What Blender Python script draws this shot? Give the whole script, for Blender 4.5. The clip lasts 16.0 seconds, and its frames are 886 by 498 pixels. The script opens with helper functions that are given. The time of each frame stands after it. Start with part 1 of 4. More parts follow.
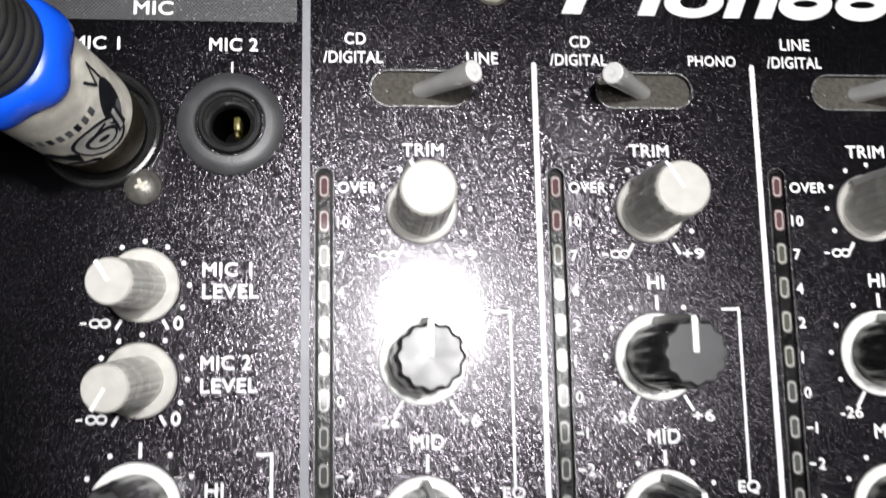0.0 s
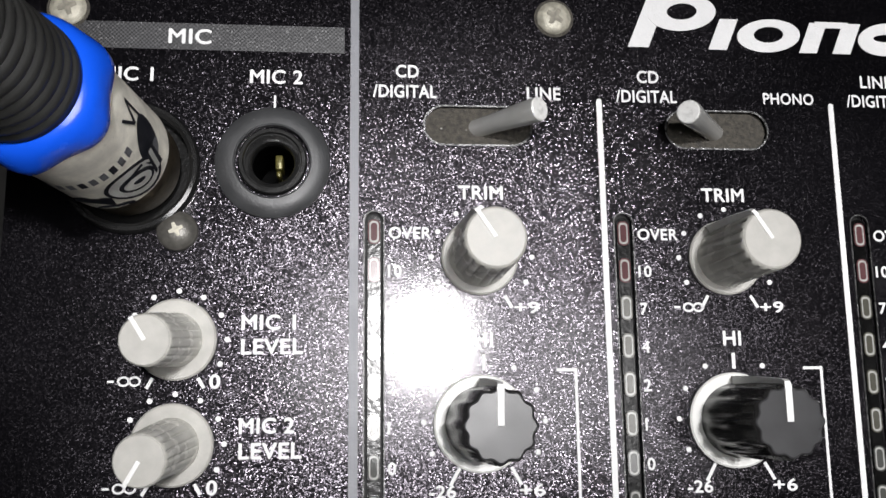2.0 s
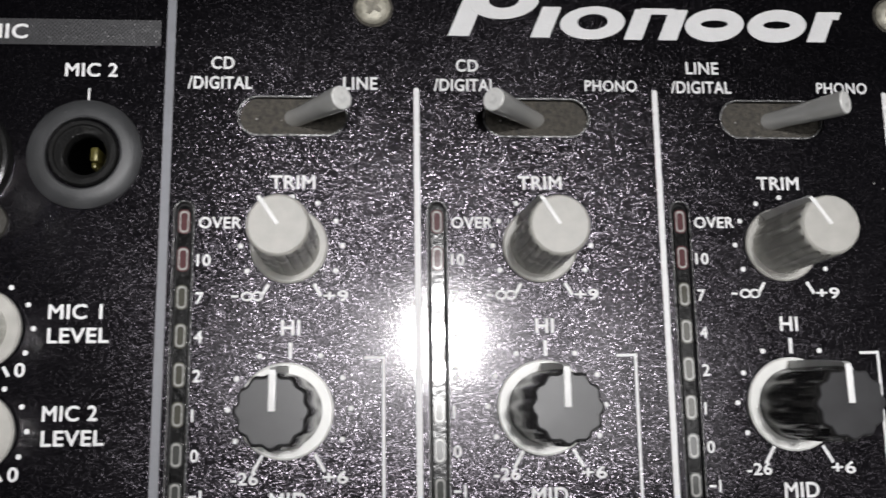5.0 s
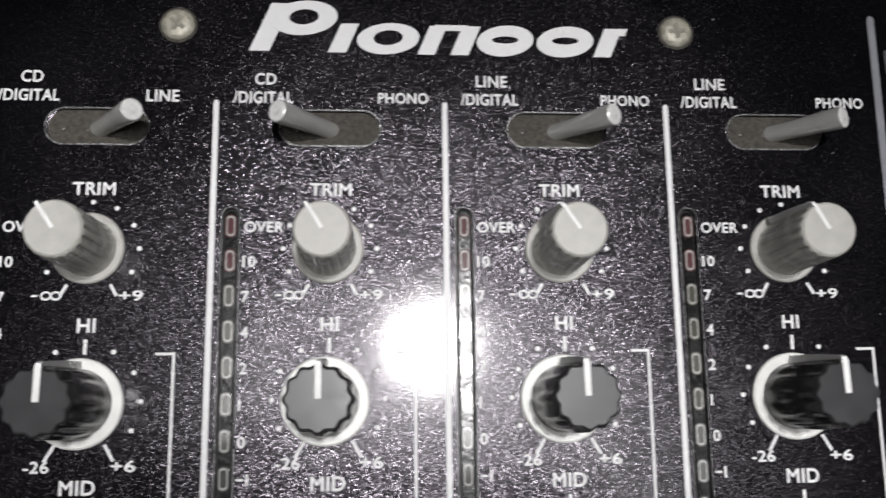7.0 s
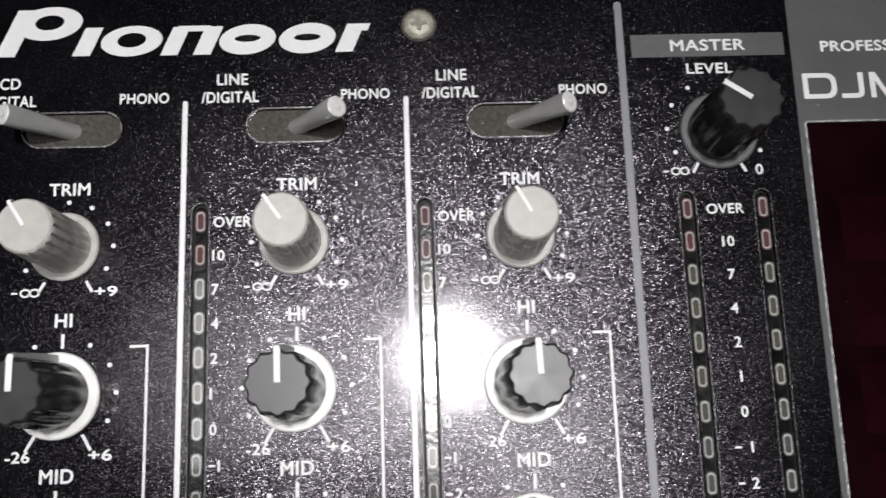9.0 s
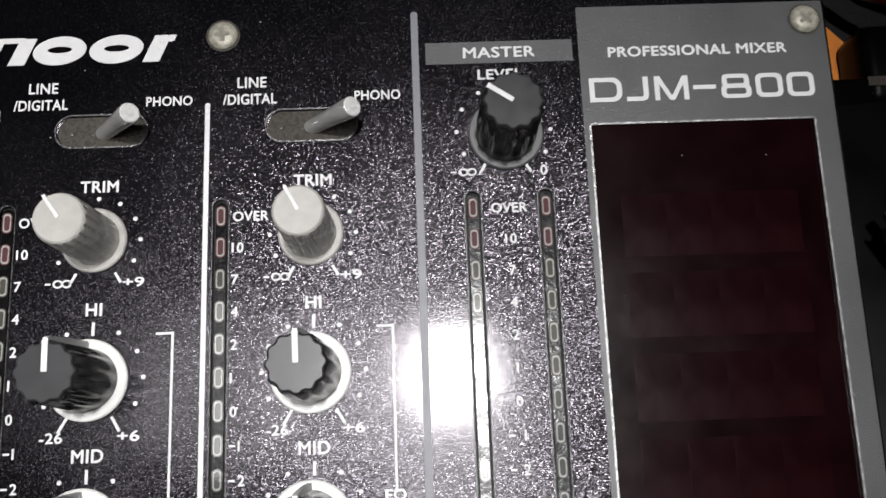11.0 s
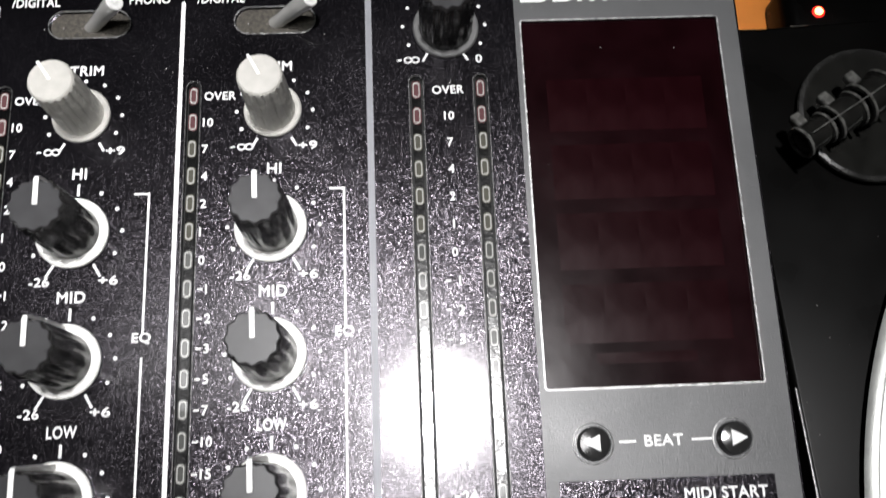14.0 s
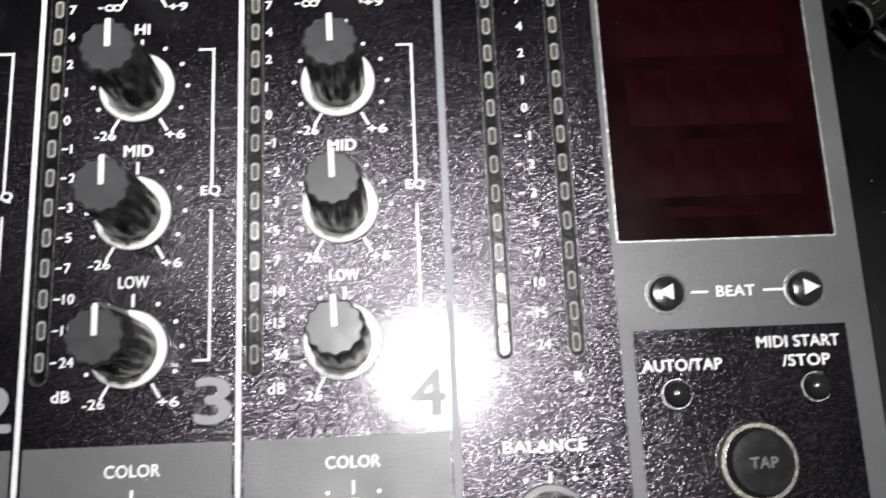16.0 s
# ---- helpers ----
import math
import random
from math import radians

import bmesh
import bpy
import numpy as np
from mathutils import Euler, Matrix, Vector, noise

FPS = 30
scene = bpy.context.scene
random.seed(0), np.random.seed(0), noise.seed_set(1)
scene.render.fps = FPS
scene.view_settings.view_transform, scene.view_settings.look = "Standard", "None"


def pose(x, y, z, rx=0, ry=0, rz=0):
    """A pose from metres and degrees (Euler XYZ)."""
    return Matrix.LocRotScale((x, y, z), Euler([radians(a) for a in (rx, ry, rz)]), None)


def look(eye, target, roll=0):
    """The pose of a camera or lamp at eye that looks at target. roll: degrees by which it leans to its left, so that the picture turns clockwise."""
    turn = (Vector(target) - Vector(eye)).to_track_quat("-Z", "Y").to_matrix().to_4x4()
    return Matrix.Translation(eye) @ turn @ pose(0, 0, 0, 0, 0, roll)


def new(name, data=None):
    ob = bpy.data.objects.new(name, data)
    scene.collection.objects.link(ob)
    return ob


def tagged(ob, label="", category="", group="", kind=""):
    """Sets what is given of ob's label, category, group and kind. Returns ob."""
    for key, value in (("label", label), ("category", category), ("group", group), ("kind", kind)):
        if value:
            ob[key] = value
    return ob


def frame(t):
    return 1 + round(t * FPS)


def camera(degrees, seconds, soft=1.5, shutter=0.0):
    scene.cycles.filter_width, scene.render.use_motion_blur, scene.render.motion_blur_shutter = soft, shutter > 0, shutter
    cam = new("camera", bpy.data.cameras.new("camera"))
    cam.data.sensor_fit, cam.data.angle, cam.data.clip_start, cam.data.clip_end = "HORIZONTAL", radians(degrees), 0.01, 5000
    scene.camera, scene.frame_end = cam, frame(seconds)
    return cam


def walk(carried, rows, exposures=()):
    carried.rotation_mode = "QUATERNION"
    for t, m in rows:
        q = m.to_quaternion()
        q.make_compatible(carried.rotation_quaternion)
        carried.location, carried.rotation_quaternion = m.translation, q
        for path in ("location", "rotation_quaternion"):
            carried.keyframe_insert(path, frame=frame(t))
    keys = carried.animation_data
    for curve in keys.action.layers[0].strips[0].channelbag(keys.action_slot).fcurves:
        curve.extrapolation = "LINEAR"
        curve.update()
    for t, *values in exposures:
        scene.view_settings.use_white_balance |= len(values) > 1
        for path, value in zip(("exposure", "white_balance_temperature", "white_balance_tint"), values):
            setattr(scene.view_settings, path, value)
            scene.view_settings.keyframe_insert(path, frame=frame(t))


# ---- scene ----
cam = camera(52.26, 16.0, soft=1.5, shutter=0.5)
PATH = [
    (0.0, pose(-0.07649, -0.06124, 0.16476, 8.750, -4.955, -1.056)),
    (0.5, pose(-0.08699, -0.05193, 0.15109, 9.907, -6.539, -1.546)),
    (1.0, pose(-0.09171, -0.04748, 0.14657, 8.995, -6.248, -1.296)),
    (1.5, pose(-0.08860, -0.05161, 0.14763, 9.643, -5.067, -1.176)),
    (2.0, pose(-0.08690, -0.05351, 0.15133, 9.903, -5.563, -0.686)),
    (2.5, pose(-0.08950, -0.05407, 0.14716, 9.762, -6.068, -0.876)),
    (3.0, pose(-0.08724, -0.05231, 0.14815, 9.365, -5.190, -0.645)),
    (3.5, pose(-0.08050, -0.04921, 0.14931, 8.333, -5.293, -0.764)),
    (4.0, pose(-0.06998, -0.05506, 0.15355, 9.888, -3.561, -0.634)),
    (4.2, pose(-0.06653, -0.05397, 0.15392, 9.399, -3.971, -0.611)),
    (6.3, pose(-0.02573, -0.06102, 0.16037, 11.257, -3.748, -1.248)),
    (6.5, pose(-0.02359, -0.06060, 0.16215, 10.651, -4.016, -1.131)),
    (7.0, pose(-0.01233, -0.05927, 0.16636, 10.480, -3.880, -0.714)),
    (7.5, pose(0.00716, -0.06033, 0.16822, 10.623, -2.173, -0.950)),
    (8.0, pose(0.02158, -0.06394, 0.16902, 11.467, -1.425, -0.923)),
    (8.5, pose(0.03144, -0.06491, 0.16936, 11.834, -2.142, -1.623)),
    (9.0, pose(0.04407, -0.06473, 0.17054, 11.270, -1.553, -1.953)),
    (9.5, pose(0.05527, -0.06598, 0.17387, 11.214, -0.955, -2.069)),
    (10.0, pose(0.06885, -0.06767, 0.17475, 11.189, -0.515, -2.281)),
    (10.2, pose(0.07437, -0.06926, 0.17346, 11.423, -0.511, -2.170)),
    (12.3, pose(0.09236, -0.07524, 0.18969, 13.245, -1.218, -2.200)),
    (12.5, pose(0.09124, -0.07829, 0.18992, 13.381, -1.269, -2.361)),
    (13.0, pose(0.09376, -0.08580, 0.19444, 14.358, -1.045, -1.954)),
    (13.5, pose(0.09631, -0.09870, 0.19243, 14.946, -1.502, -2.384)),
    (14.0, pose(0.09655, -0.11590, 0.19290, 15.431, -1.194, -2.310)),
    (14.5, pose(0.09937, -0.12264, 0.19135, 14.756, -0.750, -2.123)),
    (15.0, pose(0.10305, -0.12586, 0.18532, 13.916, -0.541, -2.553)),
    (15.5, pose(0.09773, -0.13392, 0.18549, 14.155, -0.634, -2.668)),
    (16.0, pose(0.07835, -0.13853, 0.18560, 13.310, -1.823, -2.476)),
]
walk(cam, PATH, exposures=[(0, 0.6), (1, 0.5), (2, 0.18), (3, 0.0), (4.2, -0.2), (6.3, -0.22), (8, -0.02), (10.2, 0.04), (12.5, 0.38), (13.5, 0.62), (16, 0.66)])

# ---- light: a far white lamp high above and a soft row of small white ones, added for the torch carried with the camera ----
world = bpy.data.worlds.new("dark_room")
scene.world = world
world.use_nodes = True
world.node_tree.nodes["Background"].inputs["Color"].default_value = (0.8, 0.85, 1.0, 1)
world.node_tree.nodes["Background"].inputs["Strength"].default_value = 0.001

# No lamp hangs here: added so the panel's gleam keeps up with the camera
overhead = bpy.data.lights.new("added_far_lamp", "SPOT")
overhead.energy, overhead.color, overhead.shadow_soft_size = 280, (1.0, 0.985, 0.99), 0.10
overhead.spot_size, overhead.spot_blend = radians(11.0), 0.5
new("added_far_lamp", overhead).matrix_world = look((0.161, 0.182, 3.0), (0.028, -0.082, 0.0))


# One fixed spot of the row that replaces the single moving torch
def torch_stand_in(x, y, z, tilt_x, tilt_y, watts, cone=50):
    lamp = bpy.data.lights.new("torch_stand_in", "SPOT")
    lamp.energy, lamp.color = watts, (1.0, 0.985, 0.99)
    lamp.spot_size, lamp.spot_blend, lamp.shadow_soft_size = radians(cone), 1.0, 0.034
    new("torch_stand_in", lamp).matrix_world = pose(x, y, z, tilt_x, tilt_y, 0)


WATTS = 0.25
torch_stand_in(-0.078, -0.036, 0.152, 8, 16, WATTS * 2.2, 66)
torch_stand_in(-0.030, -0.042, 0.160, 2, 0, WATTS)
torch_stand_in(0.010, -0.046, 0.166, 2, 0, WATTS)
torch_stand_in(0.050, -0.050, 0.172, 2, 0, WATTS)
torch_stand_in(0.090, -0.058, 0.185, 2, -2, WATTS)
torch_stand_in(0.102, -0.095, 0.188, -2, -2, WATTS)
torch_stand_in(0.085, -0.122, 0.186, -4, 0, WATTS)

# ---- materials ----
CM = 0.01


def material(name, colour, rough=0.5, metal=0.0, grain=0.0, grain_size=0.05, vary=0.15, vary_size=0.4, dust=0.0, coat=0.0, coat_rough=0.08,
             specular=0.5, hatch=None, dots_of=None, flake=None, tint=None):
    """A procedural surface; sizes in centimetres. grain: relief; vary: colour and gloss that wander; dust: pale specks."""
    m = bpy.data.materials.new(name)
    m.use_nodes = True
    nodes, links = m.node_tree.nodes, m.node_tree.links
    bsdf = nodes["Principled BSDF"]
    bsdf.inputs["Metallic"].default_value = metal
    bsdf.inputs["Specular IOR Level"].default_value = specular
    bsdf.inputs["Coat Weight"].default_value = coat
    if tint:
        bsdf.inputs["Specular Tint"].default_value = (*tint, 1)
    bsdf.inputs["Coat Roughness"].default_value = coat_rough
    where = nodes.new("ShaderNodeTexCoord").outputs["Object"]

    def noise_of(size, detail=3.0):
        n = nodes.new("ShaderNodeTexNoise")
        n.inputs["Scale"].default_value = 1 / (size * CM)
        n.inputs["Detail"].default_value = detail
        links.new(where, n.inputs["Vector"])
        return n.outputs["Fac"]

    def ramp(source, lo, hi, a, b):
        r = nodes.new("ShaderNodeMapRange")
        for key, v in (("From Min", lo), ("From Max", hi), ("To Min", a), ("To Max", b)):
            r.inputs[key].default_value = v
        links.new(source, r.inputs["Value"])
        return r.outputs["Result"]

    def mix(factor, a, b):
        x = nodes.new("ShaderNodeMix")
        x.data_type = "RGBA"
        links.new(factor, x.inputs[0])
        for socket, v in ((x.inputs[6], a), (x.inputs[7], b)):
            if isinstance(v, tuple):
                socket.default_value = (*v, 1)
            else:
                links.new(v, socket)
        return x.outputs[2]

    wander = noise_of(vary_size)
    fine = noise_of(vary_size * 0.13, 2.0)
    base = mix(ramp(wander, 0.3, 0.7, 0, 1), tuple(c * (1 - vary) for c in colour), tuple(min(1, c * (1 + vary)) for c in colour))
    base = mix(ramp(fine, 0.55, 0.8, 0, 0.35), base, tuple(c * (1 - 1.6 * vary) for c in colour))
    if hatch:
        dark, period = hatch
        w = nodes.new("ShaderNodeTexWave")
        w.wave_type, w.bands_direction = "BANDS", "DIAGONAL"
        w.inputs["Scale"].default_value = 0.314 / (period * CM) / 1.0
        flat = nodes.new("ShaderNodeMapping")
        flat.inputs["Scale"].default_value = (1, 1, 0)
        links.new(where, flat.inputs["Vector"])
        links.new(flat.outputs["Vector"], w.inputs["Vector"])
        pattern = ramp(w.outputs["Fac"], 0.35, 0.65, 0, 1)
        if dots_of:  # a fine grid of squares in place of the lines
            grid = nodes.new("ShaderNodeTexChecker")
            grid.inputs["Scale"].default_value = 1 / (dots_of * CM)
            lift = nodes.new("ShaderNodeMapping")
            lift.inputs["Scale"].default_value = (1, 1, 0)
            lift.inputs["Location"].default_value = (0.00011, 0.00017, 0.5 * dots_of * CM)
            links.new(where, lift.inputs["Vector"])
            links.new(lift.outputs["Vector"], grid.inputs["Vector"])
            pattern = grid.outputs["Fac"]
        base = mix(pattern, base, dark)
    if dust:
        v = nodes.new("ShaderNodeTexVoronoi")
        v.inputs["Scale"].default_value = 1 / (0.16 * CM)
        links.new(where, v.inputs["Vector"])
        pick = nodes.new("ShaderNodeSeparateColor")
        links.new(v.outputs["Color"], pick.inputs["Color"])
        near = ramp(v.outputs["Distance"], 0.07, 0.13, 1, 0)
        few = ramp(pick.outputs["Red"], 1 - dust, 1 - dust + 0.02, 0, 1)
        both = nodes.new("ShaderNodeMath")
        both.operation = "MULTIPLY"
        links.new(near, both.inputs[0])
        links.new(few, both.inputs[1])
        base = mix(both.outputs[0], base, (0.42, 0.41, 0.39))
    links.new(base, bsdf.inputs["Base Color"])
    links.new(ramp(wander, 0.3, 0.7, max(0.02, rough * 0.85), min(1, rough * 1.15)), bsdf.inputs["Roughness"])
    if grain:
        b = nodes.new("ShaderNodeBump")
        b.inputs["Strength"].default_value = grain
        b.inputs["Distance"].default_value = grain_size * CM * 0.5
        links.new(noise_of(grain_size, 2.0), b.inputs["Height"])
        links.new(b.outputs["Normal"], bsdf.inputs["Normal"])
        links.new(b.outputs["Normal"], bsdf.inputs["Coat Normal"])
    if flake:
        size, tilt = flake
        v = nodes.new("ShaderNodeTexVoronoi")
        v.inputs["Scale"].default_value = 1 / (size * CM)
        links.new(where, v.inputs["Vector"])
        split = nodes.new("ShaderNodeSeparateColor")
        links.new(v.outputs["Color"], split.inputs["Color"])
        slope = nodes.new("ShaderNodeCombineColor")
        for channel in ("Red", "Green"):
            links.new(ramp(split.outputs[channel], 0, 1, 0.5 - tilt / 2, 0.5 + tilt / 2), slope.inputs[channel])
        slope.inputs["Blue"].default_value = 1.0
        facet = nodes.new("ShaderNodeNormalMap")
        facet.space = "OBJECT"
        links.new(slope.outputs["Color"], facet.inputs["Color"])
        links.new(facet.outputs["Normal"], bsdf.inputs["Normal" if tint else "Coat Normal"])
    return m


PANEL = material("black_powder_coat", (0.0022, 0.0021, 0.0027), 0.195, 0.0, 0.05, 0.04, 0.25, 3.0, dust=0.02, specular=0.27, coat=0.27, coat_rough=0.10, flake=(0.0172, 0.118), tint=(0.96, 0.88, 1.0))
CASE = material("black_case_metal", (0.005, 0.005, 0.005), 0.4, 0.0, 0.3, 0.06, 0.2, 2.0, dust=0.03)
PRINT = material("white_print", (0.78, 0.78, 0.78), 0.55, 0, 0.15, 0.05, 0.04, 0.3)
GREY_PRINT = material("grey_print", (0.215, 0.22, 0.24), 0.5, 0, 0.2, 0.05, 0.08, 0.4)
NUMERAL = material("numeral_print", (0.25, 0.25, 0.26), 0.5, 0, 0.2, 0.05, 0.08, 0.4)
HATCH = material("hatched_grey_print", (0.090, 0.092, 0.095), 0.42, 0, 0.2, 0.04, 0.1, 2.0, dust=0.02, hatch=((0.046, 0.047, 0.049), 0.034), coat=0.1, coat_rough=0.3, flake=(0.022, 0.19))
MIC_HATCH = material("dark_hatched_print", (0.058, 0.058, 0.062), 0.42, 0, 0.2, 0.04, 0.1, 2.0, dust=0.03, hatch=((0.006, 0.006, 0.007), 0.036), dots_of=0.036, coat=0.2, coat_rough=0.3, flake=(0.022, 0.19))
KNOB_BLACK = material("black_knob_rubber", (0.027, 0.026, 0.026), 0.22, 0, 0.03, 0.03, 0.06, 0.5, specular=0.6)
KNOB_TOP = material("black_knob_face", (0.036, 0.036, 0.038), 0.31, 0, 0.03, 0.03, 0.12, 0.4, specular=0.3)
# Knob sides painted lighter than the faces to make up for weak sidelight
KNOB_GREY = material("lightened_grey_knob_side", (0.68, 0.67, 0.615), 0.26, 0, 0.15, 0.04, 0.12, 0.4)
KNOB_GREY_TOP = material("pale_grey_knob_face", (0.43, 0.42, 0.39), 0.45, 0, 0.05, 0.04, 0.1, 0.3)
SKIRT_GREY = material("pale_grey_skirt", (0.44, 0.43, 0.40), 0.45, 0, 0.12, 0.04, 0.12, 0.3)
SKIRT_WHITE = material("white_skirt", (0.80, 0.80, 0.77), 0.4, 0, 0.05, 0.04, 0.06, 0.4)
SKIRT_DARK = material("dark_skirt", (0.10, 0.10, 0.10), 0.4, 0, 0.1, 0.04, 0.12, 0.3)
POINTER = material("white_pointer", (0.83, 0.83, 0.82), 0.45, 0, 0.05, 0.03, 0.04, 0.2)
STEEL = material("brushed_steel", (0.66, 0.66, 0.64), 0.22, 0.6, 0.0, 0.02, 0.04, 0.3)
# Tip lightened in the colour for the torch gleam it does not catch
TIP = material("lightened_steel_tip", (0.80, 0.80, 0.78), 0.3, 0.1, 0.05, 0.02, 0.1, 0.1)
SCREW = material("aged_nickel_screw", (0.42, 0.40, 0.33), 0.5, 0.25, 0.3, 0.03, 0.3, 0.1)
RECESS = material("dusty_screw_recess", (0.24, 0.225, 0.185), 0.6, 0.2, 0.4, 0.03, 0.35, 0.08)
SCREW_DARK = material("dark_oxide_screw", (0.11, 0.105, 0.095), 0.4, 0.4, 0.25, 0.03, 0.25, 0.1)
DIRT = material("dusty_metal_plate", (0.062, 0.056, 0.046), 0.75, 0.2, 0.9, 0.06, 0.55, 0.09, dust=0.30)
CHANNEL = material("smoked_channel", (0.004, 0.004, 0.004), 0.55, 0, 0.25, 0.06, 0.3, 0.4, dust=0.03, specular=0.2)
RIM = material("worn_edge_and_glint", (0.30, 0.30, 0.30), 0.35, 0.6, 0.5, 0.04, 0.4, 0.15)
SLOT_RIM = material("mottled_slot_rim", (0.045, 0.045, 0.045), 0.3, 0.3, 0.5, 0.04, 0.7, 0.1, dust=0.05)
# Slot lip lightened in the colour for the thin lit line along it
EDGE = material("slot_edge_glint", (0.14, 0.14, 0.14), 0.3, 0.4, 0.6, 0.04, 0.7, 0.12)
HOLE = material("dark_socket", (0.001, 0.001, 0.001), 0.7, specular=0.05)
SOCKET = material("black_socket_plastic", (0.045, 0.046, 0.048), 0.42, 0, 0.15, 0.05, 0.2, 0.5, dust=0.02)
CONTACT = material("brass_contact", (0.10, 0.088, 0.022), 0.35, 0.3, 0.2, 0.05, 0.3, 0.1)
LED_RED = material("red_led_lens", (0.11, 0.052, 0.055), 0.1, 0, 0.0, 0.05, 0.08, 0.1, coat=1.0)
LED_AMBER = material("amber_led_lens", (0.085, 0.083, 0.068), 0.1, 0, 0.0, 0.05, 0.08, 0.1, coat=1.0)
LED_GREEN = material("green_led_lens", (0.078, 0.080, 0.075), 0.1, 0, 0.0, 0.05, 0.08, 0.1, coat=1.0)
FILLER = material("smoked_lens_filler", (0.003, 0.003, 0.003), 0.2, 0, 0.1, 0.1, 0.3, 0.3, specular=0.25)
LED_GLINT = material("lens_outline_glint", (0.42, 0.42, 0.40), 0.12, 0, 0.0, 0.05, 0.1, 0.1, coat=1.0)
GLASS = material("dark_red_display_glass", (0.0064, 0.0006, 0.0014), 0.14, 0, 0.008, 0.3, 0.4, 1.6, dust=0.02, specular=0.4)
SEGMENT = material("unlit_red_segment", (0.0095, 0.0008, 0.0018), 0.14, 0, 0.008, 0.3, 0.3, 1.2, dust=0.02, specular=0.4)
BUTTON = material("glossy_black_button", (0.018, 0.018, 0.018), 0.16, 0, 0.08, 0.05, 0.2, 0.3, coat=0.4)
CHROME = material("dulled_chrome", (0.34, 0.33, 0.29), 0.25, 0.75, 0.2, 0.04, 0.15, 0.15)
BLUE = material("blue_plastic", (0.006, 0.085, 0.70), 0.25, 0, 0.04, 0.05, 0.06, 0.5, coat=0.2)
BOOT = material("black_rubber_boot", (0.018, 0.018, 0.017), 0.55, 0, 0.15, 0.04, 0.2, 0.5)
STICKER = material("cream_paper_sticker", (0.80, 0.765, 0.67), 0.5, 0, 0.12, 0.05, 0.2, 0.35)
INK = material("dark_blue_ink", (0.02, 0.022, 0.032), 0.5, 0, 0.1, 0.05, 0.25, 0.2)
BARREL = material("worn_plug_barrel", (0.16, 0.13, 0.09), 0.35, 0.8, 0.2, 0.05, 0.35, 0.15)
PLINTH = material("black_turntable_plinth", (0.0022, 0.0021, 0.002), 0.3, 0, 0.05, 0.05, 0.2, 2.0, dust=0.025, specular=0.05)
PLATTER_TOP = material("turned_platter_ring", (0.84, 0.86, 0.83), 0.4, 0.1, 0.1, 0.05, 0.1, 0.5)
PLATTER = material("cast_platter_rim", (0.34, 0.35, 0.335), 0.35, 0.3, 0.2, 0.05, 0.12, 0.6)
RUBBER = material("black_rubber", (0.015, 0.015, 0.015), 0.6, 0, 0.2, 0.05, 0.2, 0.5)
CLEAR = material("smoky_clear_plastic", (0.012, 0.012, 0.011), 0.1, 0, 0.1, 0.2, 0.3, 0.4, coat=0.8)
CLEAR_EDGE = material("clear_plastic_edge", (0.022, 0.022, 0.021), 0.2, 0, 0.1, 0.1, 0.5, 0.5, coat=0.6)
FLANGE = material("pale_plastic_flange", (0.10, 0.10, 0.094), 0.1, 0, 0.1, 0.1, 0.6, 0.2, coat=0.6)
ORANGE = material("orange_card", (0.88, 0.29, 0.045), 0.6, 0, 0.15, 0.1, 0.06, 1.0)
CREAM = material("cream_plug_plastic", (0.62, 0.57, 0.45), 0.45, 0, 0.1, 0.05, 0.12, 0.5)
WHITE_PLASTIC = material("white_plug_plastic", (0.75, 0.75, 0.72), 0.45, 0, 0.1, 0.05, 0.08, 0.5)
CABLE = material("black_cable_rubber", (0.02, 0.019, 0.019), 0.45, 0, 0.1, 0.05, 0.2, 0.6)
# Red darkened in the colour for the shadow the cable lies in
RED_CABLE = material("shade_darkened_red_cable", (0.032, 0.0018, 0.003), 0.4, 0, 0.1, 0.05, 0.2, 0.6)
TABLE = material("dark_table_laminate", (0.006, 0.0055, 0.005), 0.5, 0, 0.2, 0.2, 0.35, 6.0)

LIT = bpy.data.materials.new("glowing_red_lamp")
LIT.use_nodes = True
LIT.node_tree.nodes["Principled BSDF"].inputs["Emission Color"].default_value = (1.0, 0.13, 0.03, 1)
LIT.node_tree.nodes["Principled BSDF"].inputs["Emission Strength"].default_value = 12.0

# Faint red emission on a ring imitates the halo round the lamp
RED_GLOW = bpy.data.materials.new("red_lamp_halo")
RED_GLOW.use_nodes = True
RED_GLOW.node_tree.nodes["Principled BSDF"].inputs["Base Color"].default_value = (0.4, 0.01, 0.01, 1)
RED_GLOW.node_tree.nodes["Principled BSDF"].inputs["Emission Color"].default_value = (1.0, 0.02, 0.008, 1)
RED_GLOW.node_tree.nodes["Principled BSDF"].inputs["Emission Strength"].default_value = 0.8

# ---- shapes, in centimetres ----


def finish(bm, name, mat, sharp=35):
    bmesh.ops.scale(bm, vec=(CM, CM, CM), verts=bm.verts)
    me = bpy.data.meshes.new(name)
    bm.to_mesh(me)
    bm.free()
    me.polygons.foreach_set("use_smooth", [True] * len(me.polygons))
    me.set_sharp_from_angle(angle=radians(sharp))
    me.materials.append(mat)
    return me


def put(name, mesh, parent=None, at=(0, 0, 0), rz=0, label="", scale=(1, 1, 1), rx=0, ry=0):
    """One object on a mesh, at a place in centimetres in its parent's frame."""
    ob = new(name, mesh)
    ob.parent = parent
    ob.location = Vector(at) * CM
    ob.rotation_euler = (radians(rx), radians(ry), radians(rz))
    ob.scale = scale
    return tagged(ob, label)


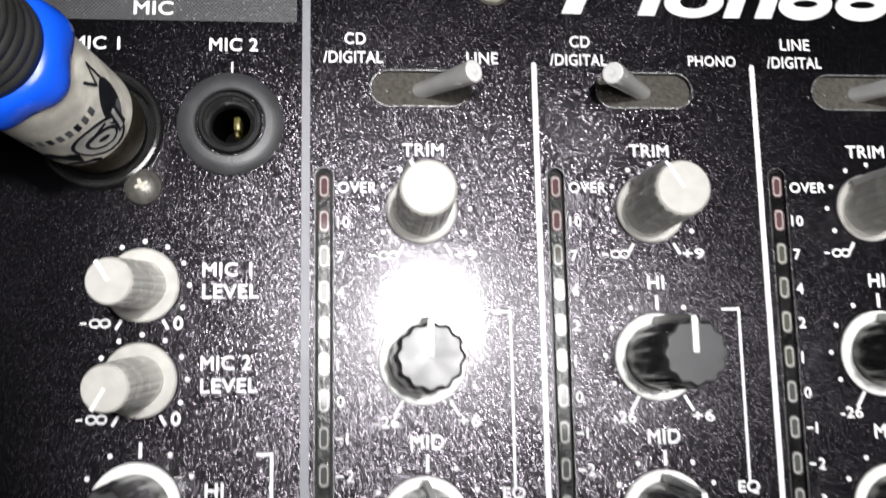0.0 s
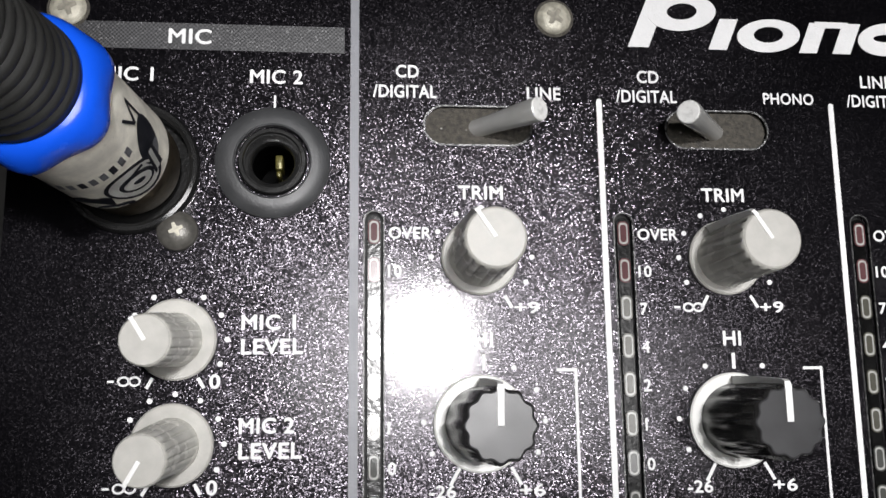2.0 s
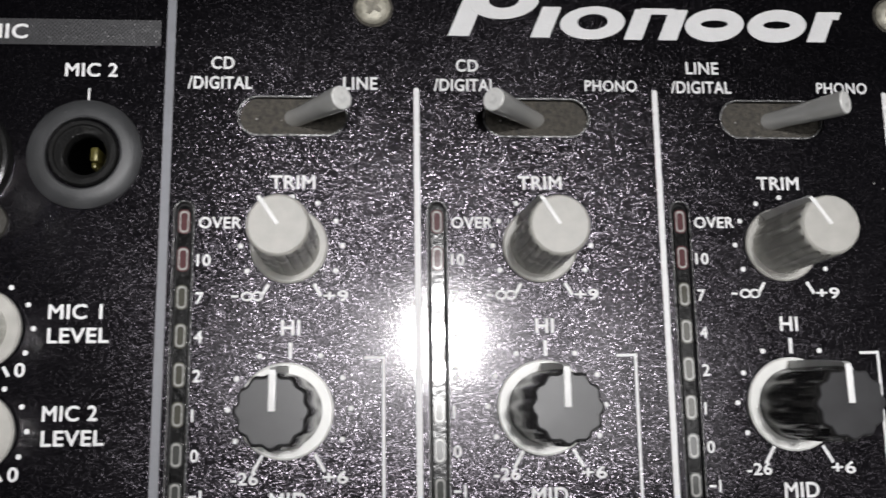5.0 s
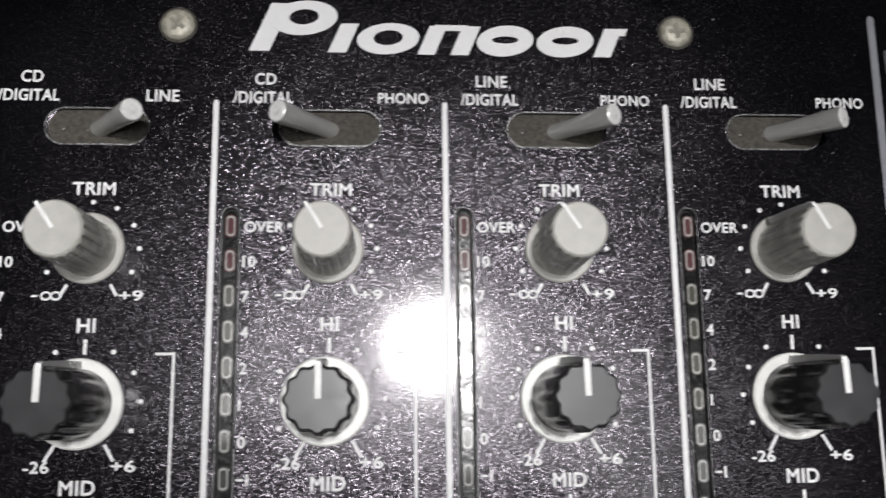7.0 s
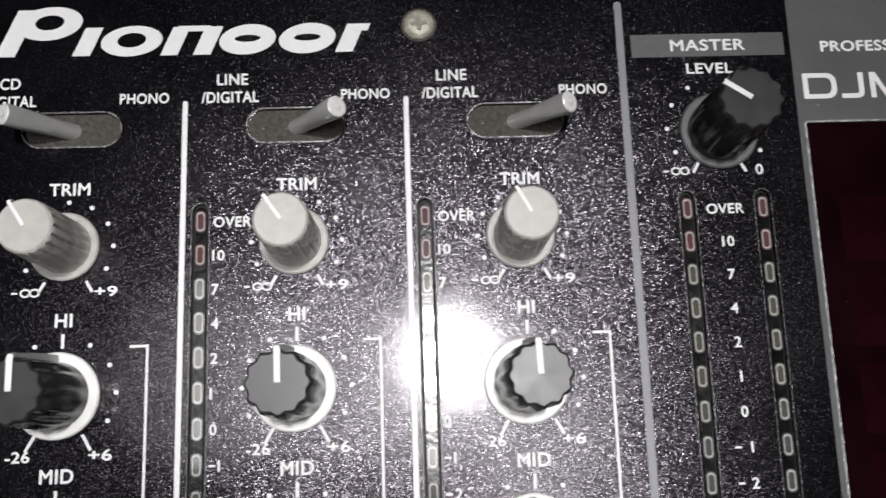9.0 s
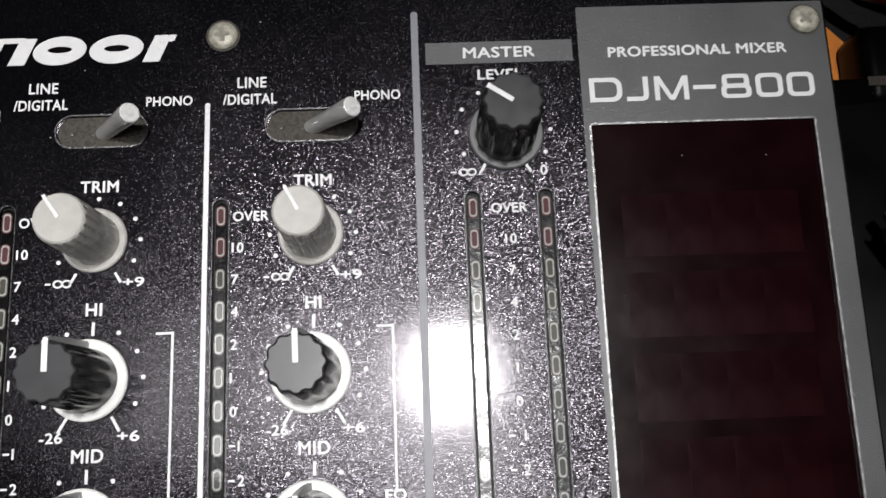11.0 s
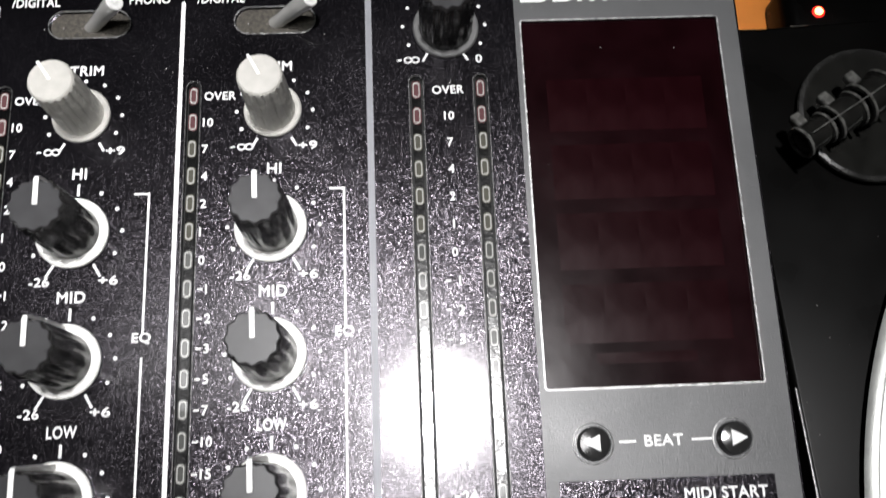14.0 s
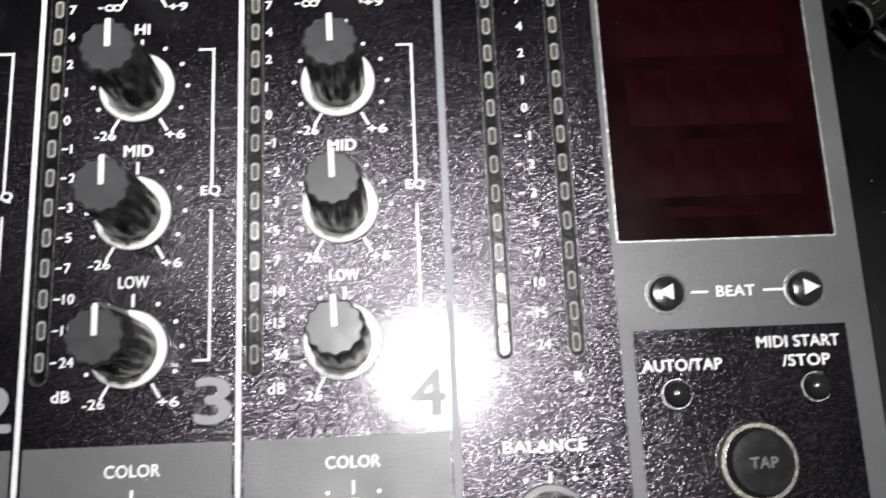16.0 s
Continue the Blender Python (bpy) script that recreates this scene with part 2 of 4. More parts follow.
def lathe(rows, n=48, flutes=0, groove=False):
    """Rows of (radius, height[, flute depth]) turned about z, closed at ends of radius 0."""
    bm = bmesh.new()
    rings = []
    for r, z, *d in rows:
        if r == 0:
            rings.append([bm.verts.new((0, 0, z))])
            continue
        d = d[0] if d else 0
        ring = []
        for k in range(n):
            a = 2 * math.pi * k / n
            s = r * (1 + d * math.cos(flutes * a)) if flutes else r
            if groove:  # narrow grooves between broad lands
                s = r * (1 - 3.2 * d * math.cos(flutes * a / 2) ** 10)
            ring.append(bm.verts.new((s * math.cos(a), s * math.sin(a), z)))
        rings.append(ring)
    for a, b in zip(rings, rings[1:]):
        for k in range(n):
            l = (k + 1) % n
            if len(a) == 1:
                bm.faces.new((a[0], b[k], b[l]))
            elif len(b) == 1:
                bm.faces.new((a[k], a[l], b[0]))
            else:
                bm.faces.new((a[k], a[l], b[l], b[k]))
    bmesh.ops.recalc_face_normals(bm, faces=bm.faces)
    return bm


def block(x0, x1, y0, y1, z0, z1, bevel=0.0, segments=2):
    bm = bmesh.new()
    bmesh.ops.create_cube(bm, size=1)
    bmesh.ops.scale(bm, vec=(x1 - x0, y1 - y0, z1 - z0), verts=bm.verts)
    bmesh.ops.translate(bm, vec=((x0 + x1) / 2, (y0 + y1) / 2, (z0 + z1) / 2), verts=bm.verts)
    if bevel:
        bmesh.ops.bevel(bm, geom=list(bm.edges), offset=bevel, segments=segments, affect="EDGES", profile=0.5)
    return bm


def prism(outline, z0, z1, into=None, bevel=0.0):
    bm = into or bmesh.new()
    low, high = ([bm.verts.new((x, y, z)) for x, y in outline] for z in (z0, z1))
    n = len(outline)
    top = bm.faces.new(high)
    bm.faces.new(low[::-1])
    for k in range(n):
        l = (k + 1) % n
        bm.faces.new((low[k], low[l], high[l], high[k]))
    if bevel:
        bmesh.ops.bevel(bm, geom=list(top.edges), offset=bevel, segments=3, affect="EDGES", profile=0.5)
    if not into:
        bmesh.ops.recalc_face_normals(bm, faces=bm.faces)
    return bm


def stadium(w, h, n=10, cx=0, cy=0, r=None):
    """The outline of a w x h rectangle with round corners (r: their radius, half the short side if not given)."""
    r = min(w, h) / 2 * 0.999 if r is None else r
    out = []
    for sx, sy, a0 in ((1, 1, 0), (-1, 1, 90), (-1, -1, 180), (1, -1, 270)):
        for k in range(n + 1):
            a = radians(a0 + 90 * k / n)
            out.append((cx + sx * (w / 2 - r) + r * math.cos(a), cy + sy * (h / 2 - r) + r * math.sin(a)))
    return out


def frame_ring(outer, inner, z0, z1):
    """A frame between two outlines with the same number of points."""
    bm = bmesh.new()
    loops = [[bm.verts.new((x, y, z)) for x, y in o] for o, z in ((outer, z0), (outer, z1), (inner, z1), (inner, z0))]
    n = len(outer)
    for a, b in zip(loops, loops[1:] + loops[:1]):
        for k in range(n):
            l = (k + 1) % n
            bm.faces.new((a[k], a[l], b[l], b[k]))
    bmesh.ops.recalc_face_normals(bm, faces=bm.faces)
    return bm


def ellipse(cx, cy, rx, ry, n=40, slant=0.0):
    return [(cx + rx * math.cos(2 * math.pi * k / n) + slant * ry * math.sin(2 * math.pi * k / n), cy + ry * math.sin(2 * math.pi * k / n)) for k in range(n)]


def tube(points, radius, mat, name, parent=None, label="", bevel_res=3):
    cu = bpy.data.curves.new(name, "CURVE")
    cu.dimensions, cu.bevel_depth, cu.bevel_resolution, cu.use_fill_caps = "3D", radius * CM, bevel_res, True
    sp = cu.splines.new("BEZIER")
    sp.bezier_points.add(len(points) - 1)
    for p, co in zip(sp.bezier_points, points):
        p.co = Vector(co) * CM
        p.handle_left_type = p.handle_right_type = "AUTO"
    cu.materials.append(mat)
    ob = new(name, cu)
    me = bpy.data.meshes.new_from_object(ob.evaluated_get(bpy.context.evaluated_depsgraph_get()))
    bpy.data.objects.remove(ob)
    me.name = name
    me.polygons.foreach_set("use_smooth", [True] * len(me.polygons))
    return put(name, me, parent, label=label)


WORDS = {}


def word_mesh(text, bold):
    """The word as a thin printed mesh, one unit high, centred; and its width in units."""
    if (text, bold) not in WORDS:
        cu = bpy.data.curves.new("lettering", "FONT")
        cu.body, cu.size, cu.resolution_u = text, 0.01, 4
        cu.space_character = 1.06
        ob = new("lettering", cu)
        bpy.context.view_layer.update()
        me = bpy.data.meshes.new_from_object(ob.evaluated_get(bpy.context.evaluated_depsgraph_get()))
        bpy.data.objects.remove(ob)
        co = np.array([v.co for v in me.vertices])
        lo, hi = co.min(0), co.max(0)
        tall, mid = hi[1] - lo[1], (lo + hi) / 2
        # the stroke is thickened by thin layers, each shifted a little and lying just over the last
        layers = [(0, 0), (bold, 0), (-bold, 0), (0, bold), (0, -bold)] if bold else [(0, 0)]
        faces = [tuple(p.vertices) for p in me.polygons]
        flat = (co - mid) / tall * 0.01
        squeeze = 1 / (1 + 2 * bold)
        verts = [((x + dx * 0.01) * squeeze, (y + dy * 0.01) * squeeze, 0.00003 + 0.000008 * k) for k, (dx, dy) in enumerate(layers) for x, y, _ in flat]
        sheets = [tuple(v + k * len(flat) for v in f) for k in range(len(layers)) for f in faces]
        me = bpy.data.meshes.new("lettering")
        me.from_pydata(verts, [], sheets)
        me.polygons.foreach_set("use_smooth", [False] * len(me.polygons))
        WORDS[text, bold] = me, (hi[0] - lo[0]) / tall
    return WORDS[text, bold]


def write(text, x, y, high, wide=None, mat=None, align="c", bold=0.035, parent=None, z=0.002):
    me, ratio = word_mesh(text, bold)
    mat = mat or PRINT
    if not me.materials:
        me.materials.append(mat)
    elif me.materials[0] != mat:
        me = me.copy()
        me.materials[0] = mat
    wide = wide or ratio * high
    x += {"c": 0, "l": wide / 2, "r": -wide / 2}[align]
    return put("lettering", me, parent or mixer, (x, y, z), scale=(wide / ratio, high, 1))


# ---- the table ----
TABLE_Z, TT_Z = -10.8, -4.2


def slab(name, box, mat, label, category, bevel=0.0):
    ob = put(name, finish(block(*box, bevel), name, mat))
    return tagged(ob, label, category, kind="structure")


slab("tabletop", (-30, 66, -44, 24, TABLE_Z - 3, TABLE_Z), TABLE, "dark laminate tabletop under the mixer and turntable", "table", 0.3)

# ---- the mixer ----
mixer = tagged(new("dj_mixer"), "black four-channel mixer with dusty textured faceplate, knobs and meters", "mixer")
LEFT, RIGHT, BACK, FRONT = -14.45, 17.60, 2.62, -35.4
DIVIDERS = [-8.70, -4.35, 0.0, 4.35, 8.72]
CHANNELS = [-6.52, -2.17, 2.18, 6.53]
METERS = [-8.36, -4.01, 0.34, 4.66]
MASTER_METERS = [9.80, 11.30]
LED_TOP, LED_STEP = -2.42, 0.653

body = finish(block(LEFT, RIGHT, FRONT, BACK, TABLE_Z + 0.8, -0.25, 0.25, 3), "body", CASE)
body_ob = new("body", body)
drill = new("drill", finish(prism(ellipse(-10.08, -1.24, 0.5, 0.5), -2.2, 0.5), "drill", CASE))
cut = body_ob.modifiers.new("cut", "BOOLEAN")
cut.object, cut.solver = drill, "EXACT"
bpy.context.view_layer.update()
body = bpy.data.meshes.new_from_object(body_ob.evaluated_get(bpy.context.evaluated_depsgraph_get()))
bpy.data.objects.remove(body_ob)
bpy.data.objects.remove(drill)
body.materials.clear()
body.materials.append(CASE)
put("body", body, mixer, label="black sheet-metal case")
foot = finish(lathe([(0, 0), (1.1, 0), (1.2, 0.1), (1.2, 0.8), (0, 0.8)], 24), "foot", RUBBER)
for x in (LEFT + 3, RIGHT - 3):
    for y in (FRONT + 3, BACK - 3):
        put("foot", foot, mixer, (x, y, TABLE_Z))

cutter = bmesh.new()
for xc in CHANNELS:
    prism(stadium(1.90, 0.70, cx=xc, cy=-0.51), -1, 1, cutter)
for xm, low in [(m, -12.02) for m in METERS] + [(m, -11.86) for m in MASTER_METERS]:
    prism(stadium(0.33, -2.06 - low, cx=xm, cy=(low - 2.06) / 2), -1, 1, cutter)
prism(stadium(4.74, 8.78, cx=14.70, cy=-5.09, r=0.06), -1, 1, cutter)
prism(ellipse(-10.08, -1.24, 0.5, 0.5), -1, 1, cutter)
prism(ellipse(-12.42, -1.36, 1.0, 1.0), -1, 1, cutter)
for bx, by, br in ((13.25, -10.64, 0.42), (16.21, -10.62, 0.42), (14.78, -14.15, 0.80)):
    prism(ellipse(bx, by, br, br), -1, 1, cutter)
bmesh.ops.recalc_face_normals(cutter, faces=cutter.faces)
cut_mesh = finish(cutter, "cutter", PANEL)
cut_ob = new("cutter", cut_mesh)
plate = new("faceplate", finish(block(LEFT, RIGHT, FRONT, BACK, -0.22, 0, 0.07, 2), "faceplate", PANEL))
cut = plate.modifiers.new("cut", "BOOLEAN")
cut.object, cut.solver = cut_ob, "EXACT"
bpy.context.view_layer.update()
plate_mesh = bpy.data.meshes.new_from_object(plate.evaluated_get(bpy.context.evaluated_depsgraph_get()))
bpy.data.objects.remove(plate)
bpy.data.objects.remove(cut_ob)
plate_mesh.polygons.foreach_set("use_smooth", [False] * len(plate_mesh.polygons))
plate_mesh.materials.clear()
plate_mesh.materials.append(PANEL)
put("faceplate", plate_mesh, mixer, label="black textured faceplate with slots and sockets")


def strip(x0, x1, y0, y1, mat, name, z=0.006, label=""):
    return put(name, finish(block(x0, x1, y0, y1, 0, z), name, mat), mixer, label=label)


# printed fields and dividing lines
field = frame_ring(stadium(RIGHT - 0.07 - 12.20, 11.62, cx=(RIGHT - 0.07 + 12.20) / 2, cy=-3.85, r=0.03), stadium(4.76, 8.80, cx=14.70, cy=-5.09, r=0.06), 0, 0.004)
put("printed_field", finish(field, "printed_field", HATCH), mixer, label="finely hatched grey printed field")
strip(12.20, RIGHT - 0.07, FRONT + 4, -9.66, HATCH, "printed_field", 0.004, "finely hatched grey printed field")
strip(-14.2, -8.88, 0.76, 1.24, MIC_HATCH, "printed_bar", label="hatched grey heading bar")
strip(8.94, 12.07, 0.74, 1.23, HATCH, "printed_bar", label="grey heading bar")
strip(12.48, 17.0, -20, -11.38, PANEL, "printed_field", 0.007, "black field inside the grey one")
for a, b in zip(DIVIDERS, DIVIDERS[1:]):
    strip(a + 0.12, b - 0.12, -20, -13.28, HATCH, "printed_field", 0.004, "grey field of the colour section")
for k, x in enumerate(DIVIDERS):
    wide, top, mat = (0.075, 1.97, GREY_PRINT) if k in (0, 4) else (0.05, 0.03, PRINT)
    put("divider_line", finish(prism(stadium(2 * wide, top + 24, cx=x, cy=(top - 24) / 2), 0, 0.008), "divider_line", mat), mixer)

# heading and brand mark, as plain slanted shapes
write("MIC", -11.54, 1.0, 0.28, 0.76, z=0.008)
write("MASTER", 10.50, 0.98, 0.25, 1.62, z=0.008)


def mark(*outlines):
    bm = bmesh.new()
    for k, o in enumerate(outlines):
        prism(o, 0, 0.010 + 0.003 * k, bm)
    bmesh.ops.recalc_face_normals(bm, faces=bm.faces)
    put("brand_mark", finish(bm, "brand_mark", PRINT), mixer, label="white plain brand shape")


def sx(v):
    return (v - 62) / 162.5 - 3.77


def lean(a, b, lo, hi, slant=0.42):
    return [(sx(a), lo), (sx(b), lo), (sx(b) + slant * (hi - lo), hi), (sx(a) + slant * (hi - lo), hi)]


def mark_ring(a, b, lo, hi, thick_x, thick_y):
    cx, cy, rx, ry = (sx(a) + sx(b)) / 2, (lo + hi) / 2, (sx(b) - sx(a)) / 2 - 0.05, (hi - lo) / 2
    me = finish(frame_ring(ellipse(cx, cy, rx, ry, 48, 0.25), ellipse(cx, cy + 0.02, rx - thick_x, ry - thick_y, 48, 0.25), 0, 0.018), "brand_mark", PRINT)
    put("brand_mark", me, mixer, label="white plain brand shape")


mark(lean(62, 125, 1.03, 2.02))
mark_ring(120, 345, 1.36, 2.08, 0.36, 0.2)
mark(lean(308, 365, 1.02, 1.62))
mark_ring(392, 604, 0.99, 1.64, 0.32, 0.17)
mark(lean(590, 645, 1.0, 1.60), lean(640, 745, 1.5, 1.62))
mark(lean(695, 752, 1.0, 1.60))
mark_ring(773, 970, 0.98, 1.63, 0.30, 0.25)
mark_ring(966, 1165, 0.98, 1.63, 0.30, 0.25)
mark(lean(1155, 1212, 1.0, 1.60), lean(1215, 1262, 1.45, 1.60))

# screws
screw_head = finish(lathe([(0.31, 0), (0.31, 0.03), (0.28, 0.07), (0.2, 0.10), (0.0, 0.115)], 32), "screw_head", SCREW)
cross_bm = prism([(-0.035, -0.16), (0.035, -0.16), (0.05, -0.05), (0.16, -0.035), (0.16, 0.035), (0.05, 0.05), (0.035, 0.16), (-0.035, 0.16),
                  (-0.05, 0.05), (-0.16, 0.035), (-0.16, -0.035), (-0.05, -0.05)], 0, 0.012)
cross_copy = cross_bm.copy()
cross = finish(cross_bm, "cross_recess", RECESS)
washer = finish(lathe([(0.36, 0), (0.36, 0.012), (0.30, 0.012)], 32), "countersink", DIRT)
for k, (x, y) in enumerate(((-13.6, 1.45), (-5.12, 1.53), (4.65, 1.54), (17.12, 1.53))):
    s = put("screw", screw_head, mixer, (x, y, 0), rz=20 + 37 * k, label="aged nickel cross-head screw")
    put("cross_recess", cross, s, (0, 0, 0.106))
    put("countersink", washer, s)

# ---- knobs ----


def knob_meshes(name, foot_r, top_r, tall, depth, side, face, skirt_r, skirt_mat, flutes=12, skirt_h=0.09):
    rim = 0.12 if flutes > 12 else 1.0  # fine grooves run out below the top edge
    rows = [(0, 0), (foot_r, 0.0), (foot_r, 0.12), (foot_r * 0.985, 0.16, depth * 0.3), ((foot_r * 0.6 + top_r * 0.4), tall * 0.45, depth),
            (top_r * 1.01, tall - 0.12, depth), (top_r * 0.985, tall - 0.04, depth * rim), (top_r * 0.94, tall, depth * rim)]
    b = finish(lathe(rows, 12 * flutes, flutes, flutes > 12), name, side, 28)
    f = finish(lathe([(top_r * 0.94, 0, depth * rim), (top_r * 0.90, 0.012, depth * rim), (0, 0.012)], 12 * flutes, flutes, flutes > 12), "face", face)
    f.polygons.foreach_set("use_smooth", [False] * len(f.polygons))
    s = finish(lathe([(skirt_r, 0), (skirt_r, skirt_h * 0.7), (skirt_r - 0.03, skirt_h), (foot_r - 0.04, skirt_h), (foot_r - 0.04, 0)], 64), "skirt", skirt_mat)
    return b, f, s


KNOBS = {"eq": (*knob_meshes("knob", 0.61, 0.55, 2.03, 0.045, KNOB_BLACK, KNOB_TOP, 0.80, SKIRT_WHITE), 2.03, 0.55, 0.054),
         "trim": (*knob_meshes("knob", 0.525, 0.49, 1.86, 0.02, KNOB_GREY, KNOB_GREY_TOP, 0.66, SKIRT_GREY, 18), 1.86, 0.485, 0.034),
         "mic": (*knob_meshes("knob", 0.44, 0.385, 1.9, 0.02, KNOB_GREY, KNOB_GREY_TOP, 0.66, SKIRT_GREY, 18), 1.9, 0.385, 0.034),
         "level": (*knob_meshes("knob", 0.63, 0.575, 1.88, 0.045, KNOB_BLACK, KNOB_TOP, 0.78, SKIRT_DARK), 1.88, 0.575, 0.05)}
KNOB_LABEL = {"eq": "black fluted knob on a white skirt", "trim": "pale grey fluted knob on a grey skirt", "mic": "slim pale grey knob on a wide grey skirt", "level": "black fluted knob on a dark skirt"}
KNOB_SHIFT = {"eq": (-0.06, -0.03)}  # offset that fits the caps to the camera's view
KNOB_FOOT = {"eq": 0.61, "trim": 0.515}
POINTERS = {}
for key, (*_, tall, top_r, half) in KNOBS.items():
    bm = block(0.0, top_r * 0.97, -half, half, tall, tall + 0.025, 0.012)
    prism([(top_r * 0.90, -half), (top_r * 1.0, -half), (top_r * 1.0, half), (top_r * 0.90, half)], tall - 0.32, tall + 0.02, bm)
    if key in KNOB_FOOT:  # the line runs on down the side to the skirt as a low fin
        foot = KNOB_FOOT[key]
        rows = ((top_r - 0.08, 0.15), (foot + 0.13, 0.15), (foot * 0.6 + top_r * 0.4 + 0.125, tall * 0.45), (top_r + 0.085, tall - 0.1), (top_r + 0.05, tall), (top_r - 0.08, tall))
        ends = [[bm.verts.new((r, y, z)) for r, z in rows] for y in (-half * 0.85, half * 0.85)]
        bm.faces.new(ends[0])
        bm.faces.new(ends[1][::-1])
        for n in range(6):
            bm.faces.new((ends[0][n], ends[1][n], ends[1][n - 1], ends[0][n - 1]))
    bmesh.ops.recalc_face_normals(bm, faces=bm.faces)
    POINTERS[key] = finish(bm, "pointer", POINTER)


def knob(kind, x, y, turn, label=""):
    b, f, s, tall, *_ = KNOBS[kind]
    ox, oy = KNOB_SHIFT.get(kind, (-0.04, 0))
    k = put("knob", b, mixer, (x + ox, y + oy, 0.01), rz=turn, label=label or KNOB_LABEL[kind])
    put("face", f, k, (0, 0, tall))
    put("skirt", s, k)
    put("pointer", POINTERS[kind], k)
    return k


dot_mesh = finish(lathe([(0.045, 0), (0.045, 0.008), (0, 0.009)], 16), "scale_dot", PRINT)
TICKS = {}


def tick(x, y, angle, r0, r1, wide=0.028):
    key = round(r1 - r0, 3), wide
    if key not in TICKS:
        TICKS[key] = finish(block(0, r1 - r0, -wide, wide, 0, 0.008), "scale_tick", PRINT)
    a = radians(angle)
    put("scale_tick", TICKS[key], mixer, (x + r0 * math.cos(a), y + r0 * math.sin(a), 0), rz=angle)


def dots(x, y, r, angles):
    for a in angles:
        put("scale_dot", dot_mesh, mixer, (x + r * math.cos(radians(a)), y + r * math.sin(radians(a)), 0))


inf_mesh = finish(frame_ring(ellipse(-0.085, 0, 0.1, 0.085, 24), ellipse(-0.085, 0, 0.065, 0.05, 24), 0, 0.008), "lettering", PRINT)
inf_bar = finish(block(-0.34, -0.23, -0.018, 0.018, 0, 0.008), "lettering", PRINT)


def infinity(x, y):
    put("lettering", inf_mesh, mixer, (x, y, 0))
    put("lettering", inf_mesh, mixer, (x + 0.175, y, 0))
    put("lettering", inf_bar, mixer, (x, y, 0))


def trim_scale(x, y, r):
    dots(x, y, r, [-30, 0, 30, 60, 90, 120, 150, 180, 210])
    tick(x, y, -60, r - 0.10, r + 0.14)
    tick(x, y, 240, r - 0.10, r + 0.14)


def eq_scale(x, y):
    dots(x, y, 1.02, [-30, 0, 30, 60, 120, 150, 180, 210])
    tick(x, y, 90, 0.84, 1.11, 0.03)
    tick(x, y, -60, 0.86, 1.19)
    tick(x, y, 240, 0.86, 1.19)


def bracket(x, top, low, gap, flange=0.33):
    """The printed line that ties the knobs of one equaliser together, broken for its word."""
    mid = (top + low) / 2
    for a, b in ((top, mid + gap), (mid - gap, low)):
        lo, hi = min(a, b), max(a, b)
        put("bracket_line", finish(block(x - 0.024, x + 0.024, lo, hi, 0, 0.008), "bracket_line", PRINT), mixer)
    for y in (top - 0.03, low + 0.03):
        put("bracket_line", finish(block(x - flange, x - 0.024, y - 0.024, y + 0.024, 0, 0.008), "bracket_line", PRINT), mixer)


EQ_Y = (-5.62, -8.46, -11.33)
TRIM_TURN = (124, 122, 124, 118)
for c, xc in enumerate(CHANNELS):
    write("CD" if c < 2 else "LINE", xc - 1.26, 0.46, 0.24, 0.42 if c < 2 else 0.64)
    write("/DIGITAL", xc - 1.30, 0.09, 0.24, 1.19)
    if c == 0:
        write("LINE", xc + 1.17, 0.10, 0.24, 0.64)
    else:
        write("PHONO", xc + 1.37, 0.10, 0.22, 1.02)
    write("TRIM", xc, -1.72, 0.25, 0.82)
    knob("trim", xc, -2.85, TRIM_TURN[c])
    trim_scale(xc, -2.85, 0.87)
    infinity(xc - 0.66, -3.72)
    write("+9", xc + 0.76, -3.72, 0.2, 0.44)
    for y, heading, wide in zip(EQ_Y, ("HI", "MID", "LOW"), (0.33, 0.64, 0.66)):
        write(heading, xc, y + 1.36, 0.26, wide)
        knob("eq", xc, y, 90 + (c - 1) * 0.8)
        eq_scale(xc, y)
        write("-26", xc - 0.72, y - 1.12, 0.21, 0.46)
        write("+6", xc + 0.77, y - 1.12, 0.21, 0.44)
    bracket(xc + 1.57, -4.75, -11.67, 0.26)
    write("EQ", xc + 1.55, -8.05, 0.25, 0.42)
    write(str(c + 1), xc + 1.66, -12.46, 0.95, 0.30 if c == 0 else 0.72, NUMERAL, bold=0.03)
    write("COLOR", xc + 0.1, -13.78, 0.25, 1.16, z=0.006)
    knob("eq", xc + 0.1, -15.25, 90)
    dots(xc + 0.1, -15.25, 1.02, [30, 60, 120, 150])
    tick(xc + 0.1, -15.25, 90, 0.84, 1.11, 0.03)

# microphone section
for y, word, turn in ((-4.22, "MIC 1", 122), (-5.90, "MIC 2", 240)):
    k = knob("mic", -11.53, y - 0.02, turn)
    lean = Matrix.Rotation(radians(-turn), 2) @ Vector((-0.045, -0.075))  # both knobs are tilted so their faces fit the camera's view
    k.rotation_euler = (-lean.y, lean.x, radians(turn))
    k.location.z = 0.0004
    dots(-11.56, y - 0.02, 0.80, [-30, 0, 30, 60, 90, 120, 150])
    tick(-11.58, y, -60, 0.74, 0.93)
    tick(-11.56, y, 240, 0.74, 0.93)
    infinity(-12.30, y - 0.69)
    write("0", -10.94, y - 0.70, 0.24, 0.17)
    write(word, -10.56, y + 0.26, 0.26, 0.93, align="l")
    write("LEVEL", -10.56, y - 0.14, 0.26, 1.06, align="l")
write("MIC 1", -12.57, 0.30, 0.26, 0.93)
write("MIC 2", -10.05, 0.30, 0.26, 0.95)
